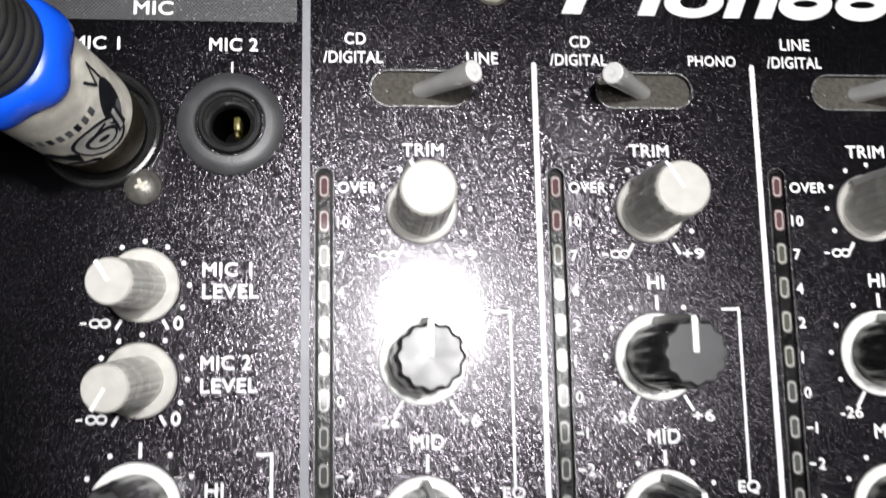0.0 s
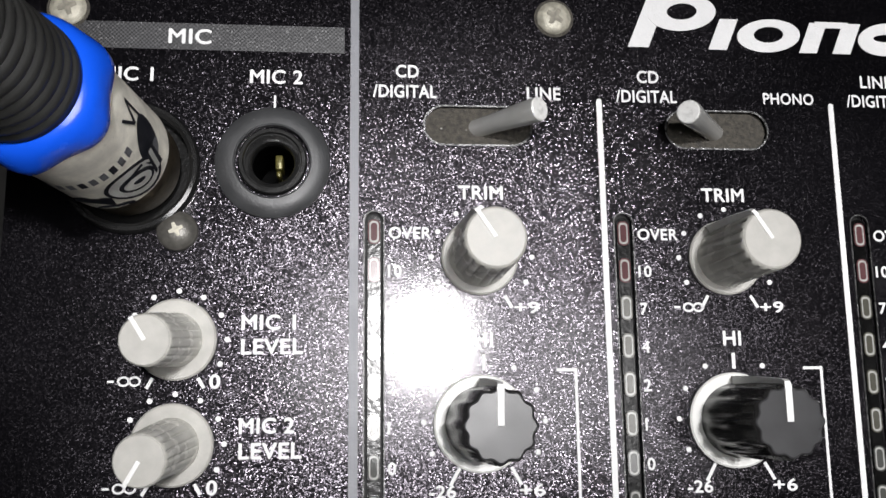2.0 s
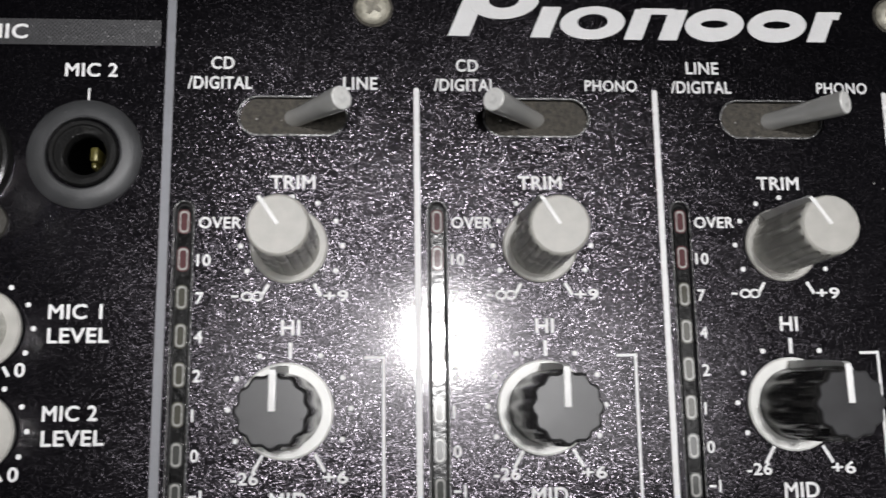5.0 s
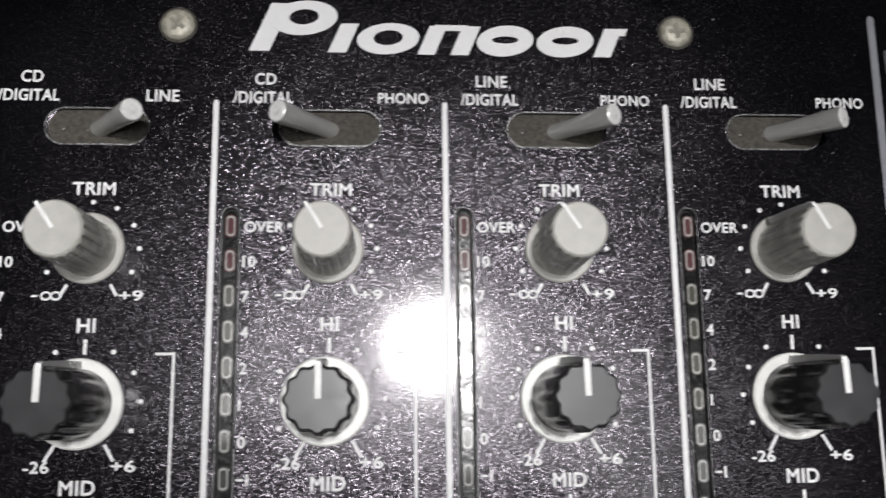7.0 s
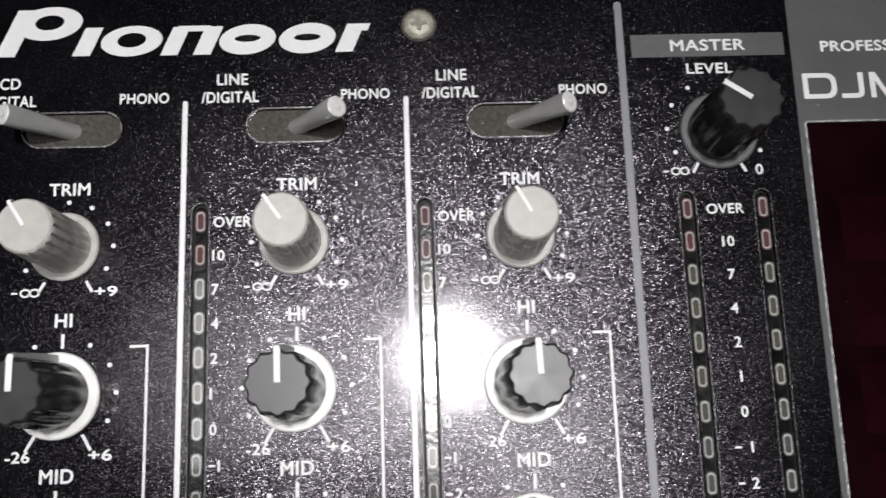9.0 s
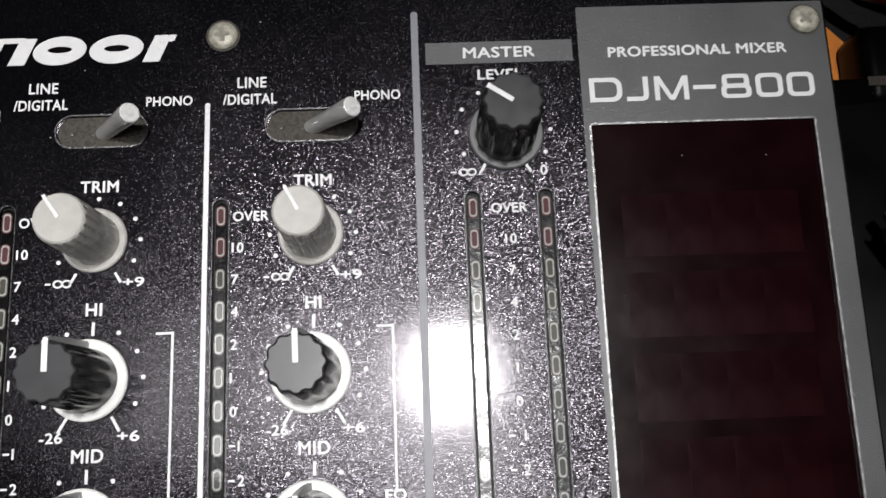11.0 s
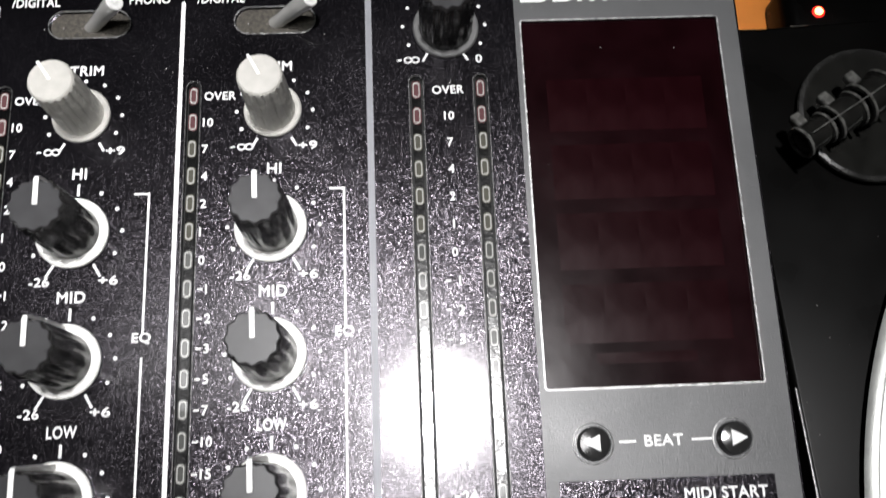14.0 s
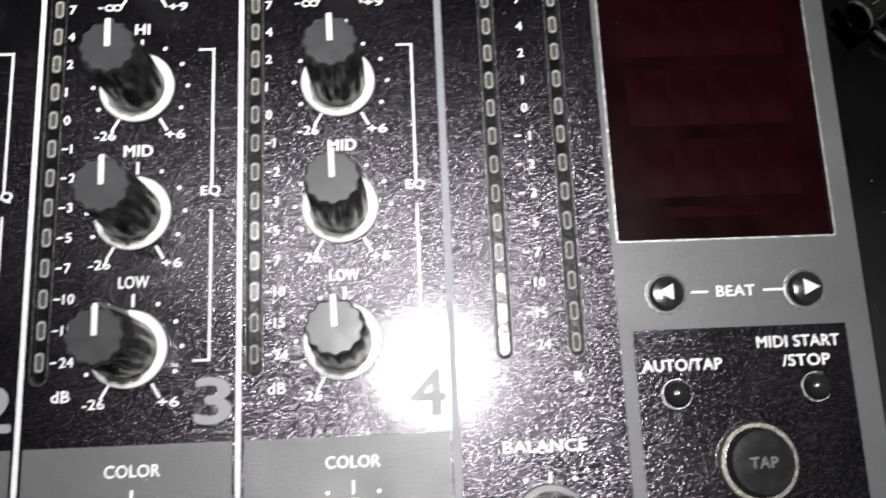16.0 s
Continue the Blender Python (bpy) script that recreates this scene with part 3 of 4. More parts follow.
tick(-10.07, -0.32, 90, 0.0, 0.28, 0.018)
knob("eq", -11.53, -8.1, 225)
dots(-11.53, -8.1, 1.02, [-30, 0, 30, 60, 120, 150])
tick(-11.53, -8.1, 90, 0.84, 1.11, 0.03)
write("HI", -10.42, -7.85, 0.26, 0.33, align="l")
strip(-9.30, -9.24, -12, -7.22, PRINT, "bracket_line", 0.008)
strip(-9.54, -9.30, -7.28, -7.22, PRINT, "bracket_line", 0.008)

# microphone sockets
jack = put("socket", finish(lathe([(0.97, 0.0), (0.97, 0.05), (0.90, 0.12), (0.76, 0.155), (0.66, 0.16), (0.63, 0.14), (0.63, 0.02)], 64), "socket", SOCKET), mixer,
           (-10.08, -1.24, 0.0), label="black round jack socket")
put("collar", finish(lathe([(0.58, 0.0), (0.58, 0.13), (0.555, 0.17), (0.50, 0.17), (0.48, 0.12), (0.465, 0.12), (0.45, 0.10), (0.38, 0.04), (0.36, 0.0), (0.36, -0.3)], 48), "collar", BUTTON), jack)
# Near-black colour stands in for the shade deep in the bore
put("bore", finish(lathe([(0.36, -0.2), (0.35, -1.6), (0, -1.6)], 40), "bore", HOLE), jack)
put("contact", finish(block(0.02, 0.15, -0.06, 0.2, -0.7, -0.2, 0.03), "contact", CONTACT), jack)
put("contact", finish(block(0.04, 0.12, -0.18, -0.07, -0.7, -0.24, 0.03), "contact", CONTACT), jack)
combo = put("socket", finish(lathe([(1.14, 0), (1.14, 0.06), (1.10, 0.16), (1.04, 0.18), (0.98, 0.12), (0.96, -0.3), (0, -0.3)], 64), "socket", BUTTON), mixer,
            (-12.42, -1.36, 0.0), label="black round microphone socket")
lug = put("screw", finish(lathe([(0.34, 0), (0.33, 0.08), (0.25, 0.16), (0.1, 0.20), (0, 0.205)], 32), "screw_head", SCREW_DARK), mixer, (-11.62, -2.44, 0.0),
          label="dark domed cross-head screw")
put("cross_recess", finish(cross_copy, "cross_recess", SCREW), lug, (0, 0, 0.197), rz=25, scale=(0.75, 0.75, 1))

# toggle switches
plate_slot = finish(prism(stadium(1.98, 0.78), -0.16, -0.10), "slot_plate", DIRT)
slot_edge = finish(frame_ring(stadium(1.94, 0.74), stadium(1.88, 0.68), -0.02, 0.006), "slot_edge", EDGE)
lever_mesh = finish(lathe([(0, -0.25), (0.17, -0.25), (0.175, 0.3), (0.205, 0.9), (0.215, 1.25), (0.205, 1.29), (0.19, 1.29)], 32), "lever", STEEL)
tip_mesh = finish(lathe([(0.20, 1.27), (0.20, 1.30), (0.185, 1.315), (0.08, 1.318), (0, 1.31)], 32), "lever_tip", TIP)
for xc, tilt in zip(CHANNELS, (38, -38, 38, 40)):
    s = put("toggle_switch", plate_slot, mixer, (xc - 0.02, -0.51, 0), label="steel toggle lever in a dusty slot")
    put("slot_edge", slot_edge, s)
    for name, me, lab in (("lever", lever_mesh, "brushed steel lever"), ("lever_tip", tip_mesh, "turned tip, lightened in colour for its gleam")):
        put(name, me, s, (0.10 if tilt > 0 else -0.10, 0, -0.05), ry=tilt, label=lab)

# ---- level meters ----
led_bm = prism(stadium(0.205, 0.43, r=0.09), 0, 0.12, bevel=0.04)
lens_faces = set(led_bm.faces)
# pale ring for the lens outline, with its glints painted into the colour
edge_loops = [[led_bm.verts.new((x, y, z)) for x, y in stadium(w, h, 4, r=q)] for w, h, q, z in ((0.160, 0.385, 0.068, 0.119), (0.155, 0.38, 0.066, 0.125), (0.115, 0.315, 0.048, 0.125), (0.110, 0.31, 0.046, 0.119))]
for lo, hi in zip(edge_loops, edge_loops[1:]):
    for k in range(len(lo)):
        n = (k + 1) % len(lo)
        led_bm.faces.new((lo[k], lo[n], hi[n], hi[k]))
for f in led_bm.faces:
    f.material_index = 0 if f in lens_faces else 1
bmesh.ops.recalc_face_normals(led_bm, faces=led_bm.faces)
LED_MESH = [finish(led_bm.copy(), "led", m) for m in (LED_RED, LED_AMBER, LED_GREEN)]
for me in LED_MESH:
    me.materials.append(LED_GLINT)
STEPS = ("OVER", "10", "7", "4", "2", "1", "0", "-1", "-2", "-3", "-5", "-7", "-10", "-15", "-24")


def meter(x, low):
    tall = -2.06 - low
    m = put("level_meter", finish(prism(stadium(0.40, tall + 0.07), -0.20, -0.13), "channel", CHANNEL), mixer, (x, (low - 2.06) / 2, 0), label="row of small clear lenses in a black slot")
    put("slot_edge", finish(frame_ring(stadium(0.36, tall + 0.03), stadium(0.315, tall - 0.015), -0.02, 0.012), "slot_edge", SLOT_RIM), m)
    put("lens_bar", finish(prism(stadium(0.215, tall - 0.14), -0.14, -0.045, bevel=0.02), "lens_bar", FILLER), m, label="smoked glossy bar between the lenses")
    for k in range(15):
        y = LED_TOP - LED_STEP * k - (low - 2.06) / 2
        put("led", LED_MESH[0 if k < 2 else 1 if k < 6 else 2], m, (0, y, -0.13), label=("red", "amber", "green")[0 if k < 2 else 1 if k < 6 else 2] + " lens, unlit")


for x in METERS:
    meter(x, -12.02)
    for k, s in enumerate(STEPS):
        y = LED_TOP - LED_STEP * k - 0.02
        if k == 0:
            write(s, x + 0.23, y, 0.21, 0.76, align="l")
        elif s[0] == "-":
            write("-", x + 0.22, y, 0.04, 0.13, align="l")
            write(s[1:], x + 0.40, y, 0.21, None, align="l")
        else:
            write(s, x + 0.23, y, 0.21, None, align="l")
    write("dB", x + 0.46, -12.27, 0.24, 0.38)
for x in MASTER_METERS:
    meter(x, -11.86)
for k, s in enumerate(STEPS):
    y = LED_TOP - LED_STEP * k - 0.02
    if s[0] == "-":
        write("-", 10.36, y, 0.04, 0.13)
        write(s[1:], 10.62, y, 0.21)
    else:
        write(s, 10.54, y, 0.21, 0.78 if k == 0 else None)
write("L", MASTER_METERS[0], -12.28, 0.22, 0.15)
write("R", MASTER_METERS[1], -12.28, 0.22, 0.18)

# master section
write("LEVEL", 10.50, 0.48, 0.23, 1.0)
knob("level", 10.59, -0.86, 146)
dots(10.51, -0.78, 0.98, [-30, 0, 30, 60, 120, 150, 180, 210])
tick(10.51, -0.78, -60, 0.74, 1.06)
tick(10.51, -0.78, 240, 0.74, 1.06)
infinity(9.72, -1.66)
write("0", 11.30, -1.66, 0.22, 0.15)
write("BALANCE", 10.50, -13.64, 0.25, 1.80, z=0.006)
knob("level", 10.56, -15.15, 60)
dots(10.56, -15.15, 0.98, [30, 60, 120, 150])
tick(10.56, -15.15, 90, 0.74, 1.0, 0.03)

# ---- effects section ----
write("POWER", 13.56, 2.25, 0.23, 1.27)
strip(14.32, 15.10, 2.22, 2.27, PRINT, "leader_line", 0.008)
strip(15.06, 15.14, 2.22, 2.60, PRINT, "leader_line", 0.008)
write("PROFESSIONAL MIXER", 14.74, 0.90, 0.24, 4.16, bold=0.045, z=0.005)


def round_box(x0, x1, y0, y1, radii, n=6):
    """A box outline with its own radius at each corner: upper right, upper left, lower left, lower right."""
    out = []
    for (cx, cy, sx_, sy_, a0), rad in zip(((x1, y1, -1, -1, 0), (x0, y1, 1, -1, 90), (x0, y0, 1, 1, 180), (x1, y0, -1, 1, 270)), radii):
        for k in range(n + 1):
            a = radians(a0 + 90 * k / n)
            out.append((cx + sx_ * rad + rad * math.cos(a), cy + sy_ * rad + rad * math.sin(a)))
    return out


def wide_ring(x, wide, y0, y1, radii=(0.14, 0.14, 0.14, 0.14), w=0.108, v=0.094, lift=0.0):
    inner = [max(0.02, q - 0.07) for q in radii]
    bm = frame_ring(round_box(x, x + wide, y0, y1, radii), round_box(x + w, x + wide - w, y0 + v, y1 - v, inner), 0, 0.008)
    put("lettering", finish(bm, "lettering", PRINT), mixer, (12.37, 0.05, 0.005 + lift))


def wide_bars(*outlines):
    bm = bmesh.new()
    for k, o in enumerate(outlines):
        prism(o, 0, 0.008 + 0.001 * k, bm)
    bmesh.ops.recalc_face_normals(bm, faces=bm.faces)
    put("lettering", finish(bm, "lettering", PRINT), mixer, (12.37, 0.05, 0.005))


def bar(x0, y0, x1, y1):
    return [(x0, y0), (x1, y0), (x1, y1), (x0, y1)]


H = 0.27  # half the height of the wide letters D, J, M, dash, 8, 0, 0
wide_ring(0.0, 0.69, -H, H, (0.2, 0.015, 0.015, 0.2))
wide_bars(bar(1.14, -H + 0.12, 1.25, H), [(0.78, -H), (1.13, -H), (1.22, -H + 0.04), (1.25, -H + 0.13), (1.14, -H + 0.13), (1.11, -H + 0.095), (0.78, -H + 0.095)])
wide_bars(bar(1.38, -H, 1.485, H), bar(1.995, -H, 2.10, H), [(1.38, H), (1.50, H), (1.79, -H), (1.69, -H)], [(1.98, H), (2.10, H), (1.79, -H), (1.69, -H)])
wide_bars(bar(2.20, -0.048, 2.68, 0.045))
wide_ring(2.82, 0.58, -0.03, H, (0.1, 0.1, 0.1, 0.1), 0.108, 0.086)
wide_ring(2.79, 0.64, -H, 0.042, (0.12, 0.12, 0.12, 0.12), 0.108, 0.088, 0.002)
wide_ring(3.53, 0.58, -H, H)
wide_ring(4.20, 0.58, -H, H)
display = put("display", finish(prism(stadium(4.80, 8.84, r=0.08), -0.2, -0.08), "display", GLASS), mixer, (14.70, -5.09, 0), label="dark red display window, switched off")
put("bezel", finish(frame_ring(stadium(4.78, 8.82, r=0.09), stadium(4.70, 8.74, r=0.05), -0.06, 0.012), "bezel", RIM), display, label="thin worn bright edge")
segment = finish(block(-0.459, 0.459, -0.66, 0.66, 0, 0.004), "display_segment", SEGMENT)
for row, y in enumerate((2.2, 0.55, -1.1, -2.75)):
    for k in range(4):
        put("display_segment", segment, display, (-1.38 + 0.92 * k, y, -0.08), label="faint dark red unlit segment")
put("display_segment", finish(block(-1.1, 1.1, -0.12, 0.12, 0, 0.004), "display_segment", SEGMENT), display, (-0.1, -3.75, -0.08), label="faint dark red unlit segment")
write("BEAT", 14.75, -10.61, 0.24, 0.87, z=0.005)
strip(13.80, 14.16, -10.64, -10.59, PRINT, "leader_line", 0.010)
strip(15.34, 15.78, -10.64, -10.59, PRINT, "leader_line", 0.010)
write("AUTO/TAP", 13.45, -12.13, 0.25, 1.77, z=0.008)
write("MIDI START", 15.94, -11.72, 0.25, 1.86, z=0.008)
write("/STOP", 16.06, -12.12, 0.25, 1.06, z=0.008)
cap_mesh = finish(lathe([(0.35, -0.2), (0.35, 0.18), (0.31, 0.24), (0.15, 0.27), (0, 0.275)], 48), "beat_button", BUTTON)
ring_mesh = finish(lathe([(0.44, 0), (0.44, 0.03), (0.41, 0.04), (0.40, -0.1)], 48), "button_ring", RIM)
arrow_mesh = finish(prism([(-0.14, -0.17), (0.2, 0), (-0.14, 0.17)], 0.0, 0.02), "arrow", PRINT)
for x, turn in ((13.25, 180), (16.21, 0)):
    b = put("beat_button", cap_mesh, mixer, (x, -10.63, 0), rz=turn, label="glossy black round button with white arrow")
    put("button_ring", ring_mesh, b)
    put("arrow", arrow_mesh, b, (0.04, 0, 0.262))
small = finish(lathe([(0.29, 0), (0.28, 0.1), (0.2, 0.2), (0.1, 0.245), (0, 0.255)], 40), "mode_button", BUTTON)
small_ring = finish(lathe([(0.31, 0), (0.31, 0.02), (0.28, 0.02)], 40), "button_ring", RIM)
for x, y in ((13.28, -12.72), (16.20, -12.68)):
    b = put("mode_button", small, mixer, (x, y, 0.008), label="small glossy black domed button")
    put("button_ring", small_ring, b)
tap = put("tap_button", finish(lathe([(0.66, -0.2), (0.66, 0.3), (0.62, 0.36), (0.3, 0.38), (0, 0.38)], 56), "tap_button", BUTTON), mixer, (14.78, -14.15, 0), label="round black tap button in a metal ring")
put("button_ring", finish(lathe([(0.82, 0.0), (0.82, 0.1), (0.78, 0.16), (0.70, 0.16), (0.68, 0.05), (0.68, -0.1)], 56), "button_ring", CHROME), tap)
write("TAP", 0, 0, 0.22, 0.6, SKIRT_DARK, parent=tap, z=0.385)

# ---- the plug in the first microphone socket ----
plug = tagged(new("microphone_plug"), "blue-collared plug with a cream sticker standing in its socket", "cable plug")
plug.location = Vector((-12.46, -1.32, 0.0)) * CM
plug.rotation_euler = (radians(-1), radians(-7), 0)
put("barrel", finish(lathe([(0.80, -0.2), (0.86, 0.0), (0.86, 0.55), (0.90, 0.6), (0.90, 3.4), (0, 3.4)], 64), "barrel", BARREL), plug, label="worn brown metal barrel")
put("sticker", finish(lathe([(0.90, 0.78), (0.925, 0.78), (0.94, 3.26), (0.90, 3.26)], 64), "sticker", STICKER), plug, label="cream sticker with dark ink shapes")
put("collar", finish(lathe([(0.92, 3.20), (0.98, 3.22, 0.06), (1.03, 3.29, 0.055), (1.05, 3.46, 0.04), (1.01, 3.66, 0.01), (0.93, 3.82), (0.84, 3.86), (0.78, 3.8)], 72, 6), "collar", BLUE, 50), plug, rz=28, label="glossy blue plastic collar")
rows = [(0.82, 3.7)]
for k in range(16):
    z, r = 3.9 + 0.21 * k, 0.84 - 0.012 * k
    rows += [(r - 0.02, z), (r, z + 0.04), (r, z + 0.10), (r - 0.02, z + 0.14), (r - 0.05, z + 0.17)]
put("boot", finish(lathe(rows + [(0.35, 7.4), (0, 7.4)], 48), "boot", BOOT), plug, label="black ribbed rubber boot")


def on_barrel(cells, name, mat, r=0.945, thick=0.012):
    """A patch wrapped on the sticker: its cells (angle, height) from an outline, filled as a fan."""
    bm = bmesh.new()
    cells = [(a, z + 0.16) for a, z in cells]
    verts = [bm.verts.new(((r + thick) * math.cos(radians(a)), (r + thick) * math.sin(radians(a)), z)) for a, z in cells]
    ca, cz = sum(a for a, _ in cells) / len(cells), sum(z for _, z in cells) / len(cells)
    mid = bm.verts.new(((r + thick) * math.cos(radians(ca)), (r + thick) * math.sin(radians(ca)), cz))
    for k in range(len(verts)):
        bm.faces.new((verts[k], verts[(k + 1) % len(verts)], mid))
    bmesh.ops.solidify(bm, geom=list(bm.faces), thickness=0.02)
    bmesh.ops.recalc_face_normals(bm, faces=bm.faces)
    put(name, finish(bm, name, mat), plug)


def wrap_oval(a, z, ra, rz, lean_to=0.0):
    return [(a + ra * math.cos(k * math.pi / 12) + lean_to * math.sin(k * math.pi / 12), z + rz * math.sin(k * math.pi / 12)) for k in range(24)]


on_barrel(wrap_oval(-8, 1.62, 17, 0.50, 7), "ink_shape", INK)
on_barrel(wrap_oval(-10, 1.30, 9, 0.14, 4), "ink_shape", GREY_PRINT, 0.953)
on_barrel(wrap_oval(-44, 1.26, 29, 0.54, -6), "ink_shape", INK)
on_barrel(wrap_oval(-44, 1.27, 25, 0.46, -6), "ink_shape", WHITE_PLASTIC, 0.953)
on_barrel(wrap_oval(-43, 1.27, 17, 0.30, -5), "ink_shape", INK, 0.960)
on_barrel(wrap_oval(-43, 1.26, 13, 0.22, -5), "ink_shape", WHITE_PLASTIC, 0.967)
on_barrel(wrap_oval(-42, 1.28, 5, 0.08, -3), "ink_shape", INK, 0.974)
on_barrel([(-52, 1.46), (-30, 1.52), (-30, 1.60), (-52, 1.54)], "ink_shape", INK, 0.974)
on_barrel([(-24, 1.0), (-19, 1.0), (-13, 1.52), (-18, 1.54)], "ink_shape", WHITE_PLASTIC, 0.967)
on_barrel([(-28, 0.95), (-14, 0.95), (-8, 1.56), (-20, 1.60)], "ink_shape", INK, 0.960)
on_barrel([(-112, 0.95), (-76, 0.82), (-72, 1.22), (-104, 1.36)], "ink_shape", INK)
on_barrel([(-96, 0.75), (-62, 0.66), (-60, 0.76), (-94, 0.85)], "ink_shape", INK)
for k in range(9):
    a = -112 + 10 * k
    on_barrel([(a, 1.86 + 0.012 * k), (a + 6, 1.88 + 0.012 * k), (a + 6.5, 2.10 + 0.012 * k), (a + 0.5, 2.08 + 0.012 * k)], "ink_bar", GREY_PRINT if k % 3 else INK)
on_barrel([(4, 1.8), (7, 1.8), (10, 2.6), (7, 2.6)], "ink_bar", INK)
on_barrel([(-6, 2.2), (-3, 2.15), (9, 2.55), (7, 2.6)], "ink_bar", INK)
on_barrel([(-6, 2.2), (-3, 2.2), (-10, 2.62), (-13, 2.62)], "ink_bar", INK)

# ---- the turntable beside the mixer ----
turntable = tagged(new("turntable"), "black turntable with a dotted grey metal platter beside the mixer", "turntable")
turntable.location = Vector((40, -14, TABLE_Z)) * CM
turntable.rotation_euler = (0, 0, radians(3.4))
TX, TY, TZ = 40, -14, TABLE_Z
put("plinth", finish(block(19.76 - TX, 63 - TX, -33 - TY, 2.4 - TY, 1.5, TT_Z - TZ, 0.12, 3), "plinth", PLINTH), turntable)
for x in (22, 60):
    for y in (-29, -2):
        put("foot", finish(lathe([(0, 0), (1.8, 0), (2.0, 0.3), (2.0, 1.5), (0, 1.5)], 24), "foot", RUBBER), turntable, (x - TX, y - TY, 0))
# Thin bright strip added where the plinth's left edge glints
put("plinth_glint", finish(block(19.76 - TX, 19.81 - TX, -32 - TY, -8 - TY, TT_Z - TZ - 0.06, TT_Z - TZ + 0.01, 0.01), "plinth_glint", RIM), turntable, label="bright strip painted in as the plinth edge's glint")
PX, PY, PR = 37.05, -13.895, 16.5
platter = put("platter", finish(lathe([(0, 0.2), (PR - 0.5, 0.2), (PR - 0.02, 0.25), (PR, 0.30), (PR - 0.08, 0.36), (PR - 0.30, 0.42), (PR - 0.5, 0.42), (PR - 1.1, 0.52), (0, 0.52)], 240),
                                "platter", PLATTER), turntable, (PX - TX, PY - TY, TT_Z - TZ), label="grey cast metal platter")
put("platter_ring", finish(lathe([(PR - 0.30, 0.40), (PR - 0.32, 0.46), (PR - 0.46, 0.48), (PR - 0.49, 0.41)], 240), "platter_ring", PLATTER_TOP), platter, label="bright turned ring")
put("slipmat", finish(lathe([(0, 0.52), (PR - 1.3, 0.52), (PR - 1.3, 0.7), (0, 0.7)], 120), "slipmat", RUBBER), platter)
strobe = finish(lathe([(0.08, 0), (0.075, 0.035), (0, 0.04)], 16), "strobe_dot", WHITE_PLASTIC)
strobe_rim = finish(lathe([(0.115, 0), (0.112, 0.016), (0.078, 0.016)], 16), "dot_rim", HOLE)
for k in range(93):
    a = radians(90 + 180 * (k + 0.5) / 93)
    d = put("strobe_dot", strobe, platter, ((PR - 0.74) * math.cos(a), (PR - 0.74) * math.sin(a), 0.46), rz=math.degrees(a), ry=9.5, label="white dot")
    put("dot_rim", strobe_rim, d)

# the glossy stacked adapter in a round dish on the turntable
adapter = tagged(new("adapter"), "smoky clear stepped adapter lying on a round dish", "record adapter")
adapter.location = Vector((22.55, -1.68, TT_Z)) * CM
put("dish", finish(lathe([(0, 0), (1.9, 0), (2.02, 0.1), (1.98, 0.24), (1.84, 0.28), (1.4, 0.2), (0, 0.16)], 72), "dish", CLEAR), adapter, label="smoky clear round dish")
put("dish_edge", finish(lathe([(1.97, 0.2), (2.03, 0.24), (2.0, 0.31), (1.9, 0.33), (1.84, 0.27)], 72), "dish_edge", CLEAR_EDGE), adapter, label="pale edge of clear plastic")
BEADS = (0.46, 0.53, 0.61)
rows = []
for k, r in enumerate(BEADS):
    rows += [(r * h, -0.42 + 1.03 * k + z) for h, z in ((0.55, 0.0), (0.80, 0.04), (0.88, 0.16), (0.90, 0.42), (0.88, 0.66), (0.80, 0.78), (0.50, 0.84), (0.48, 0.95))]
spool = put("spool", finish(lathe([(0, -0.42)] + rows + [(0, 2.6)], 48), "spool", CLEAR), adapter, (-2.10, -0.92, 1.1), rx=-90, rz=31.3 - 90, label="dark glossy stepped spool")
for k, r in enumerate(BEADS):
    for z in (-0.40, 0.40):
        put("flange", finish(lathe([(r * 0.8, -0.05), (r * 0.98, -0.045), (r * 1.04, 0), (r * 0.98, 0.045), (r * 0.8, 0.05)], 40), "flange", FLANGE), spool, (0, 0, 1.03 * k + z))
for k, r in enumerate(BEADS):
    put("tab", finish(block(-r - 0.30, -r * 0.7, -0.2, 0.14, -0.2, 0.12, 0.08, 3), "tab", FLANGE), spool, (0, 0, 1.03 * k), rz=-12, label="pale clear tab")
put("seam", finish(block(-0.015, 0.015, -0.6, -0.44, -0.3, 2.6), "seam", FLANGE), spool)

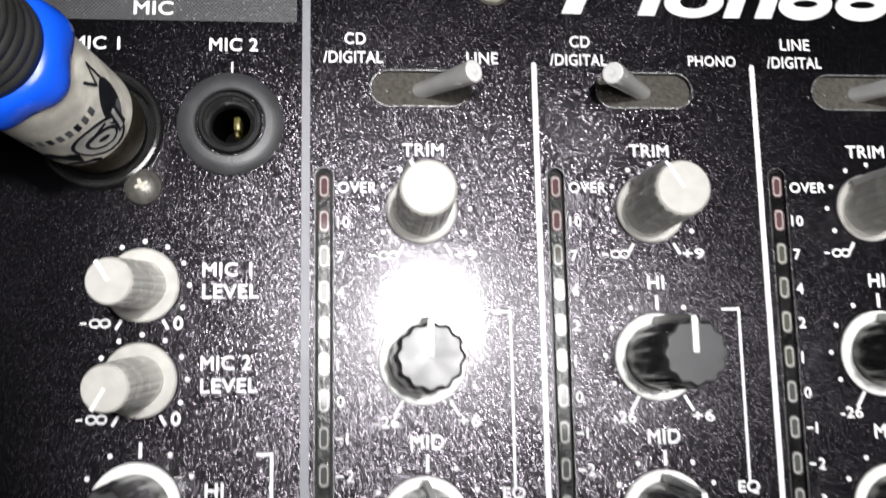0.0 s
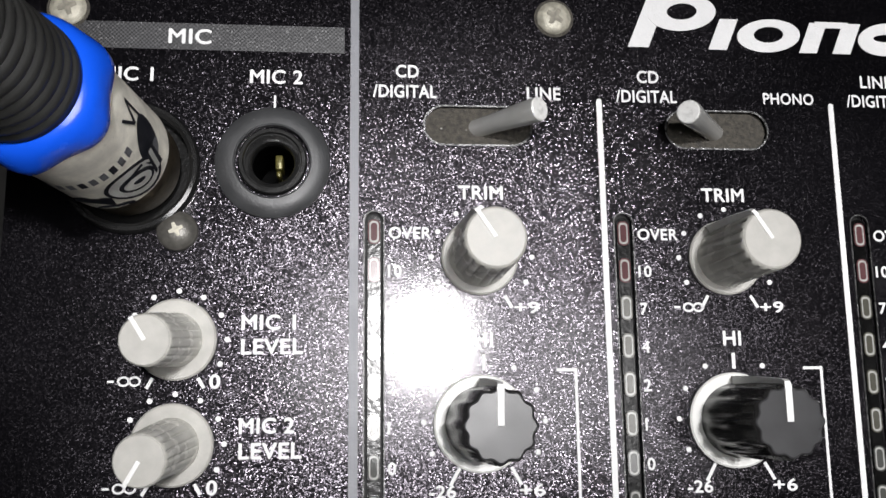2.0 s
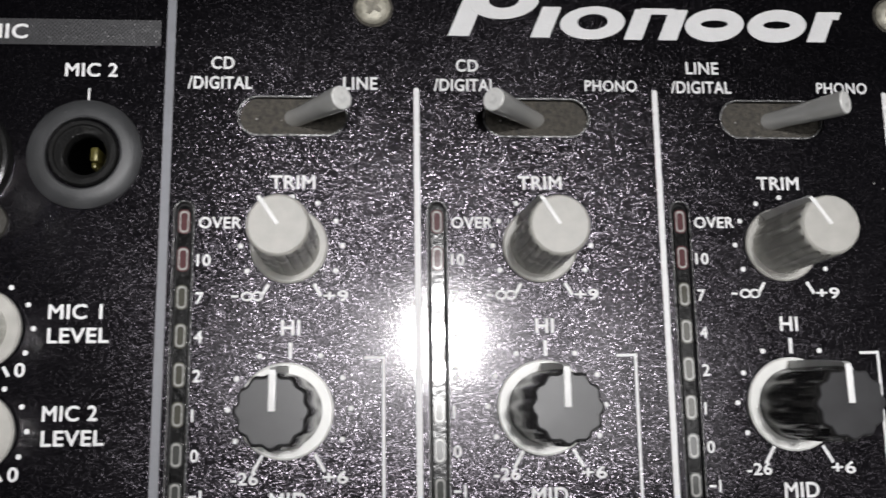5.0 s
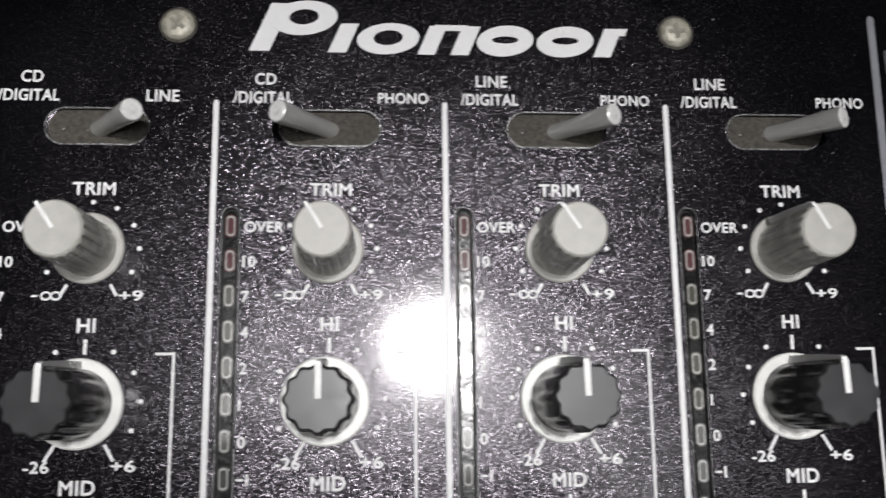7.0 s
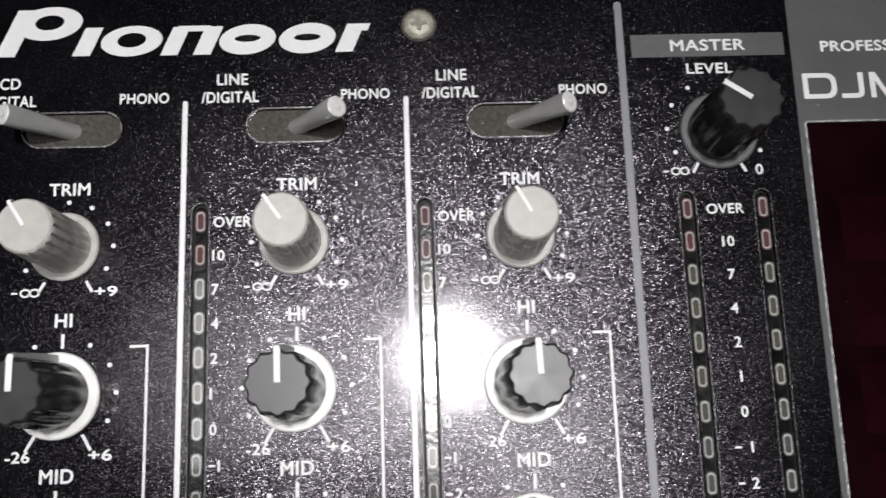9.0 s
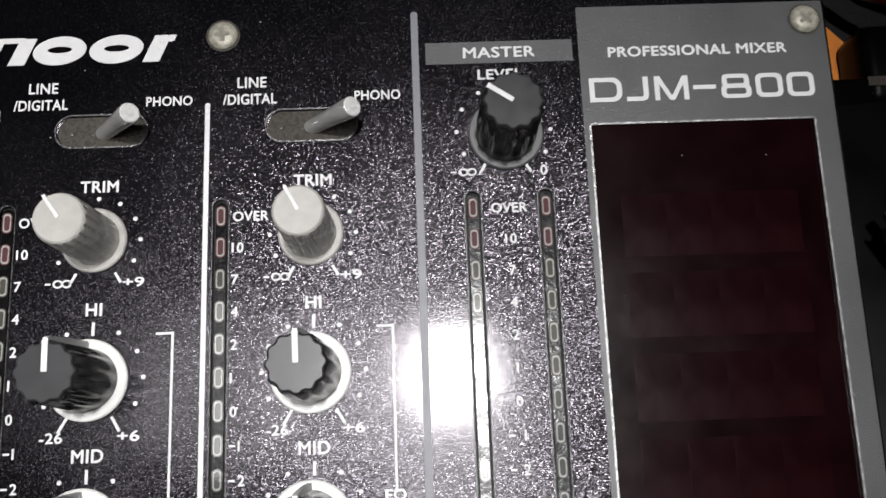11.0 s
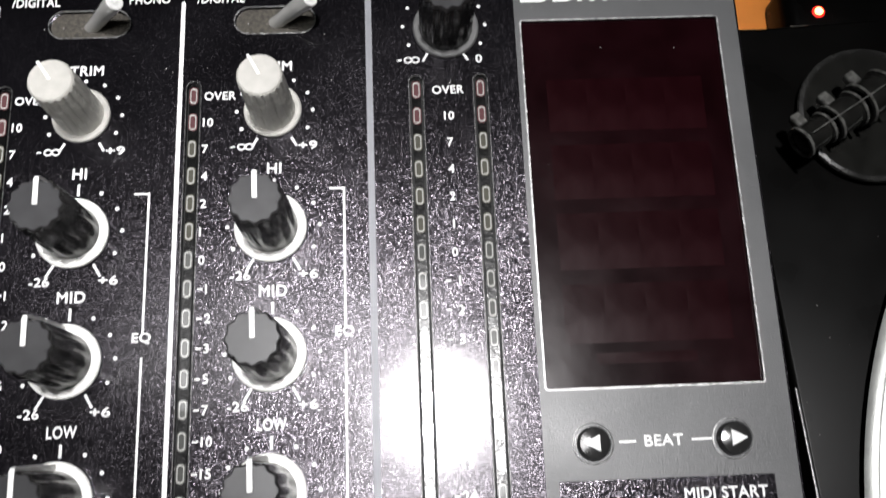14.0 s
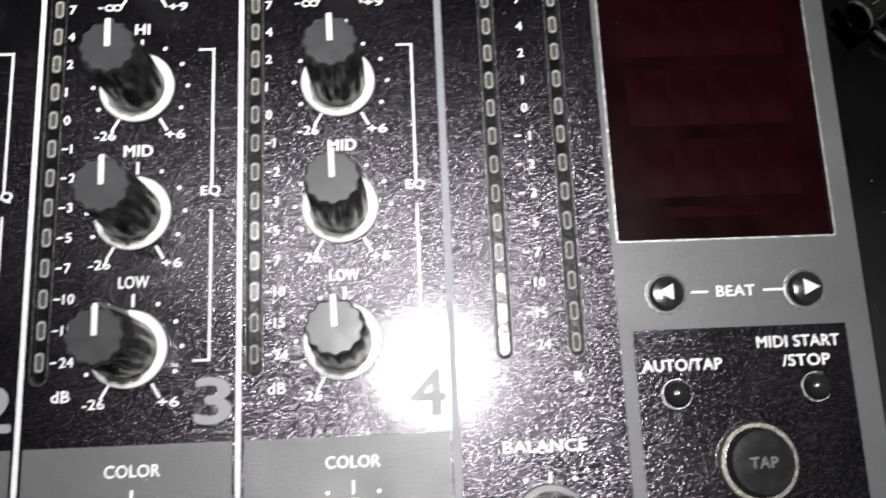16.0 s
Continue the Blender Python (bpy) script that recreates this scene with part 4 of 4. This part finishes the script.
# ---- behind the mixer ----
device = tagged(new("effects_box"), "black device with a glowing red lamp behind the mixer", "audio device")
device.location = Vector((26, 12, TABLE_Z)) * CM
put("case", finish(block(-3.1, 16, -9.2, -6.3, 0, 2.0, 0.5, 4), "case", PLINTH), device)
put("ledge", finish(block(-6.2, -2.6, -10.5, -8.15, 0, 1.95, 0.3, 3), "ledge", PLINTH), device)
lamp = put("lamp", finish(lathe([(0.22, 0), (0.22, 0.05), (0.15, 0.07), (0.15, 0)], 24), "lamp", RED_GLOW), device, (-1.93, -7.7, 2.0), label="glowing ring put in for the lamp's red halo")
put("lamp_core", finish(lathe([(0.15, 0), (0.15, 0.1), (0.08, 0.18), (0, 0.2)], 24), "lamp_core", LIT), lamp, label="glowing lamp core")
for x in (-2.25, -0.5, 1.6):
    put("label_bar", finish(block(x - 0.75, x + 0.55, -8.5, -8.2, 2.0, 2.015), "label_bar", DIRT), device)
sleeve = put("orange_sleeve", finish(block(-9.5, 0, -6.0, 0, 0, 0.35, 0.05), "orange_sleeve", ORANGE), None, (24.2, 4.7, TABLE_Z), rz=-48.3)
tagged(sleeve, "plain orange card sleeve lying on the table", "record sleeve")
for pts, r, mat, lab in (([(19, 14, -9.8), (22.5, 9.6, -9.7), (24.6, 7.6, -9.2), (28, 7.2, -9.9), (34, 8, -10)], 0.45, CABLE, "black cable running behind the mixer"),
                         ([(19, 12, -9.9), (22.6, 7.4, -9.3), (24.3, 6.1, -8.5), (26, 5.3, -8.6), (36, 6.2, -9.2)], 0.22, RED_CABLE, "red cable behind the mixer, darkened for the shade there"),
                         ([(24, 16, -9.6), (28, 11, -6.8), (34, 8, -7.0), (40, 8, -9)], 0.25, CABLE, "black cable running behind the mixer")):
    tagged(tube(pts, r, mat, "cable"), lab, "cable", "cables behind the mixer")
PLUGS = ((-0.15, 0.60, CREAM), (0.78, 0.25, CREAM), (1.67, 0.22, WHITE_PLASTIC), (3.0, 0.5, WHITE_PLASTIC), (4.45, 0.55, WHITE_PLASTIC), (8.2, 0.5, WHITE_PLASTIC))
for x, r, mat in PLUGS:
    p = tagged(new("audio_plug"), "pale plastic cable plug in the back of the mixer", "cable plug", "plugs behind the mixer")
    p.location = Vector((x, BACK, -2.4)) * CM
    put("shell", finish(lathe([(0, 0), (r, 0), (r, 2.2), (r * 0.7, 2.7), (r * 0.45, 3.8), (0, 3.8)], 32), "shell", mat), p, rx=-90)
    put("cord", finish(lathe([(0, 3.7), (r * 0.4, 3.7), (r * 0.4, 9.0), (0, 9.0)], 20), "cord", CABLE), p, rx=-90)
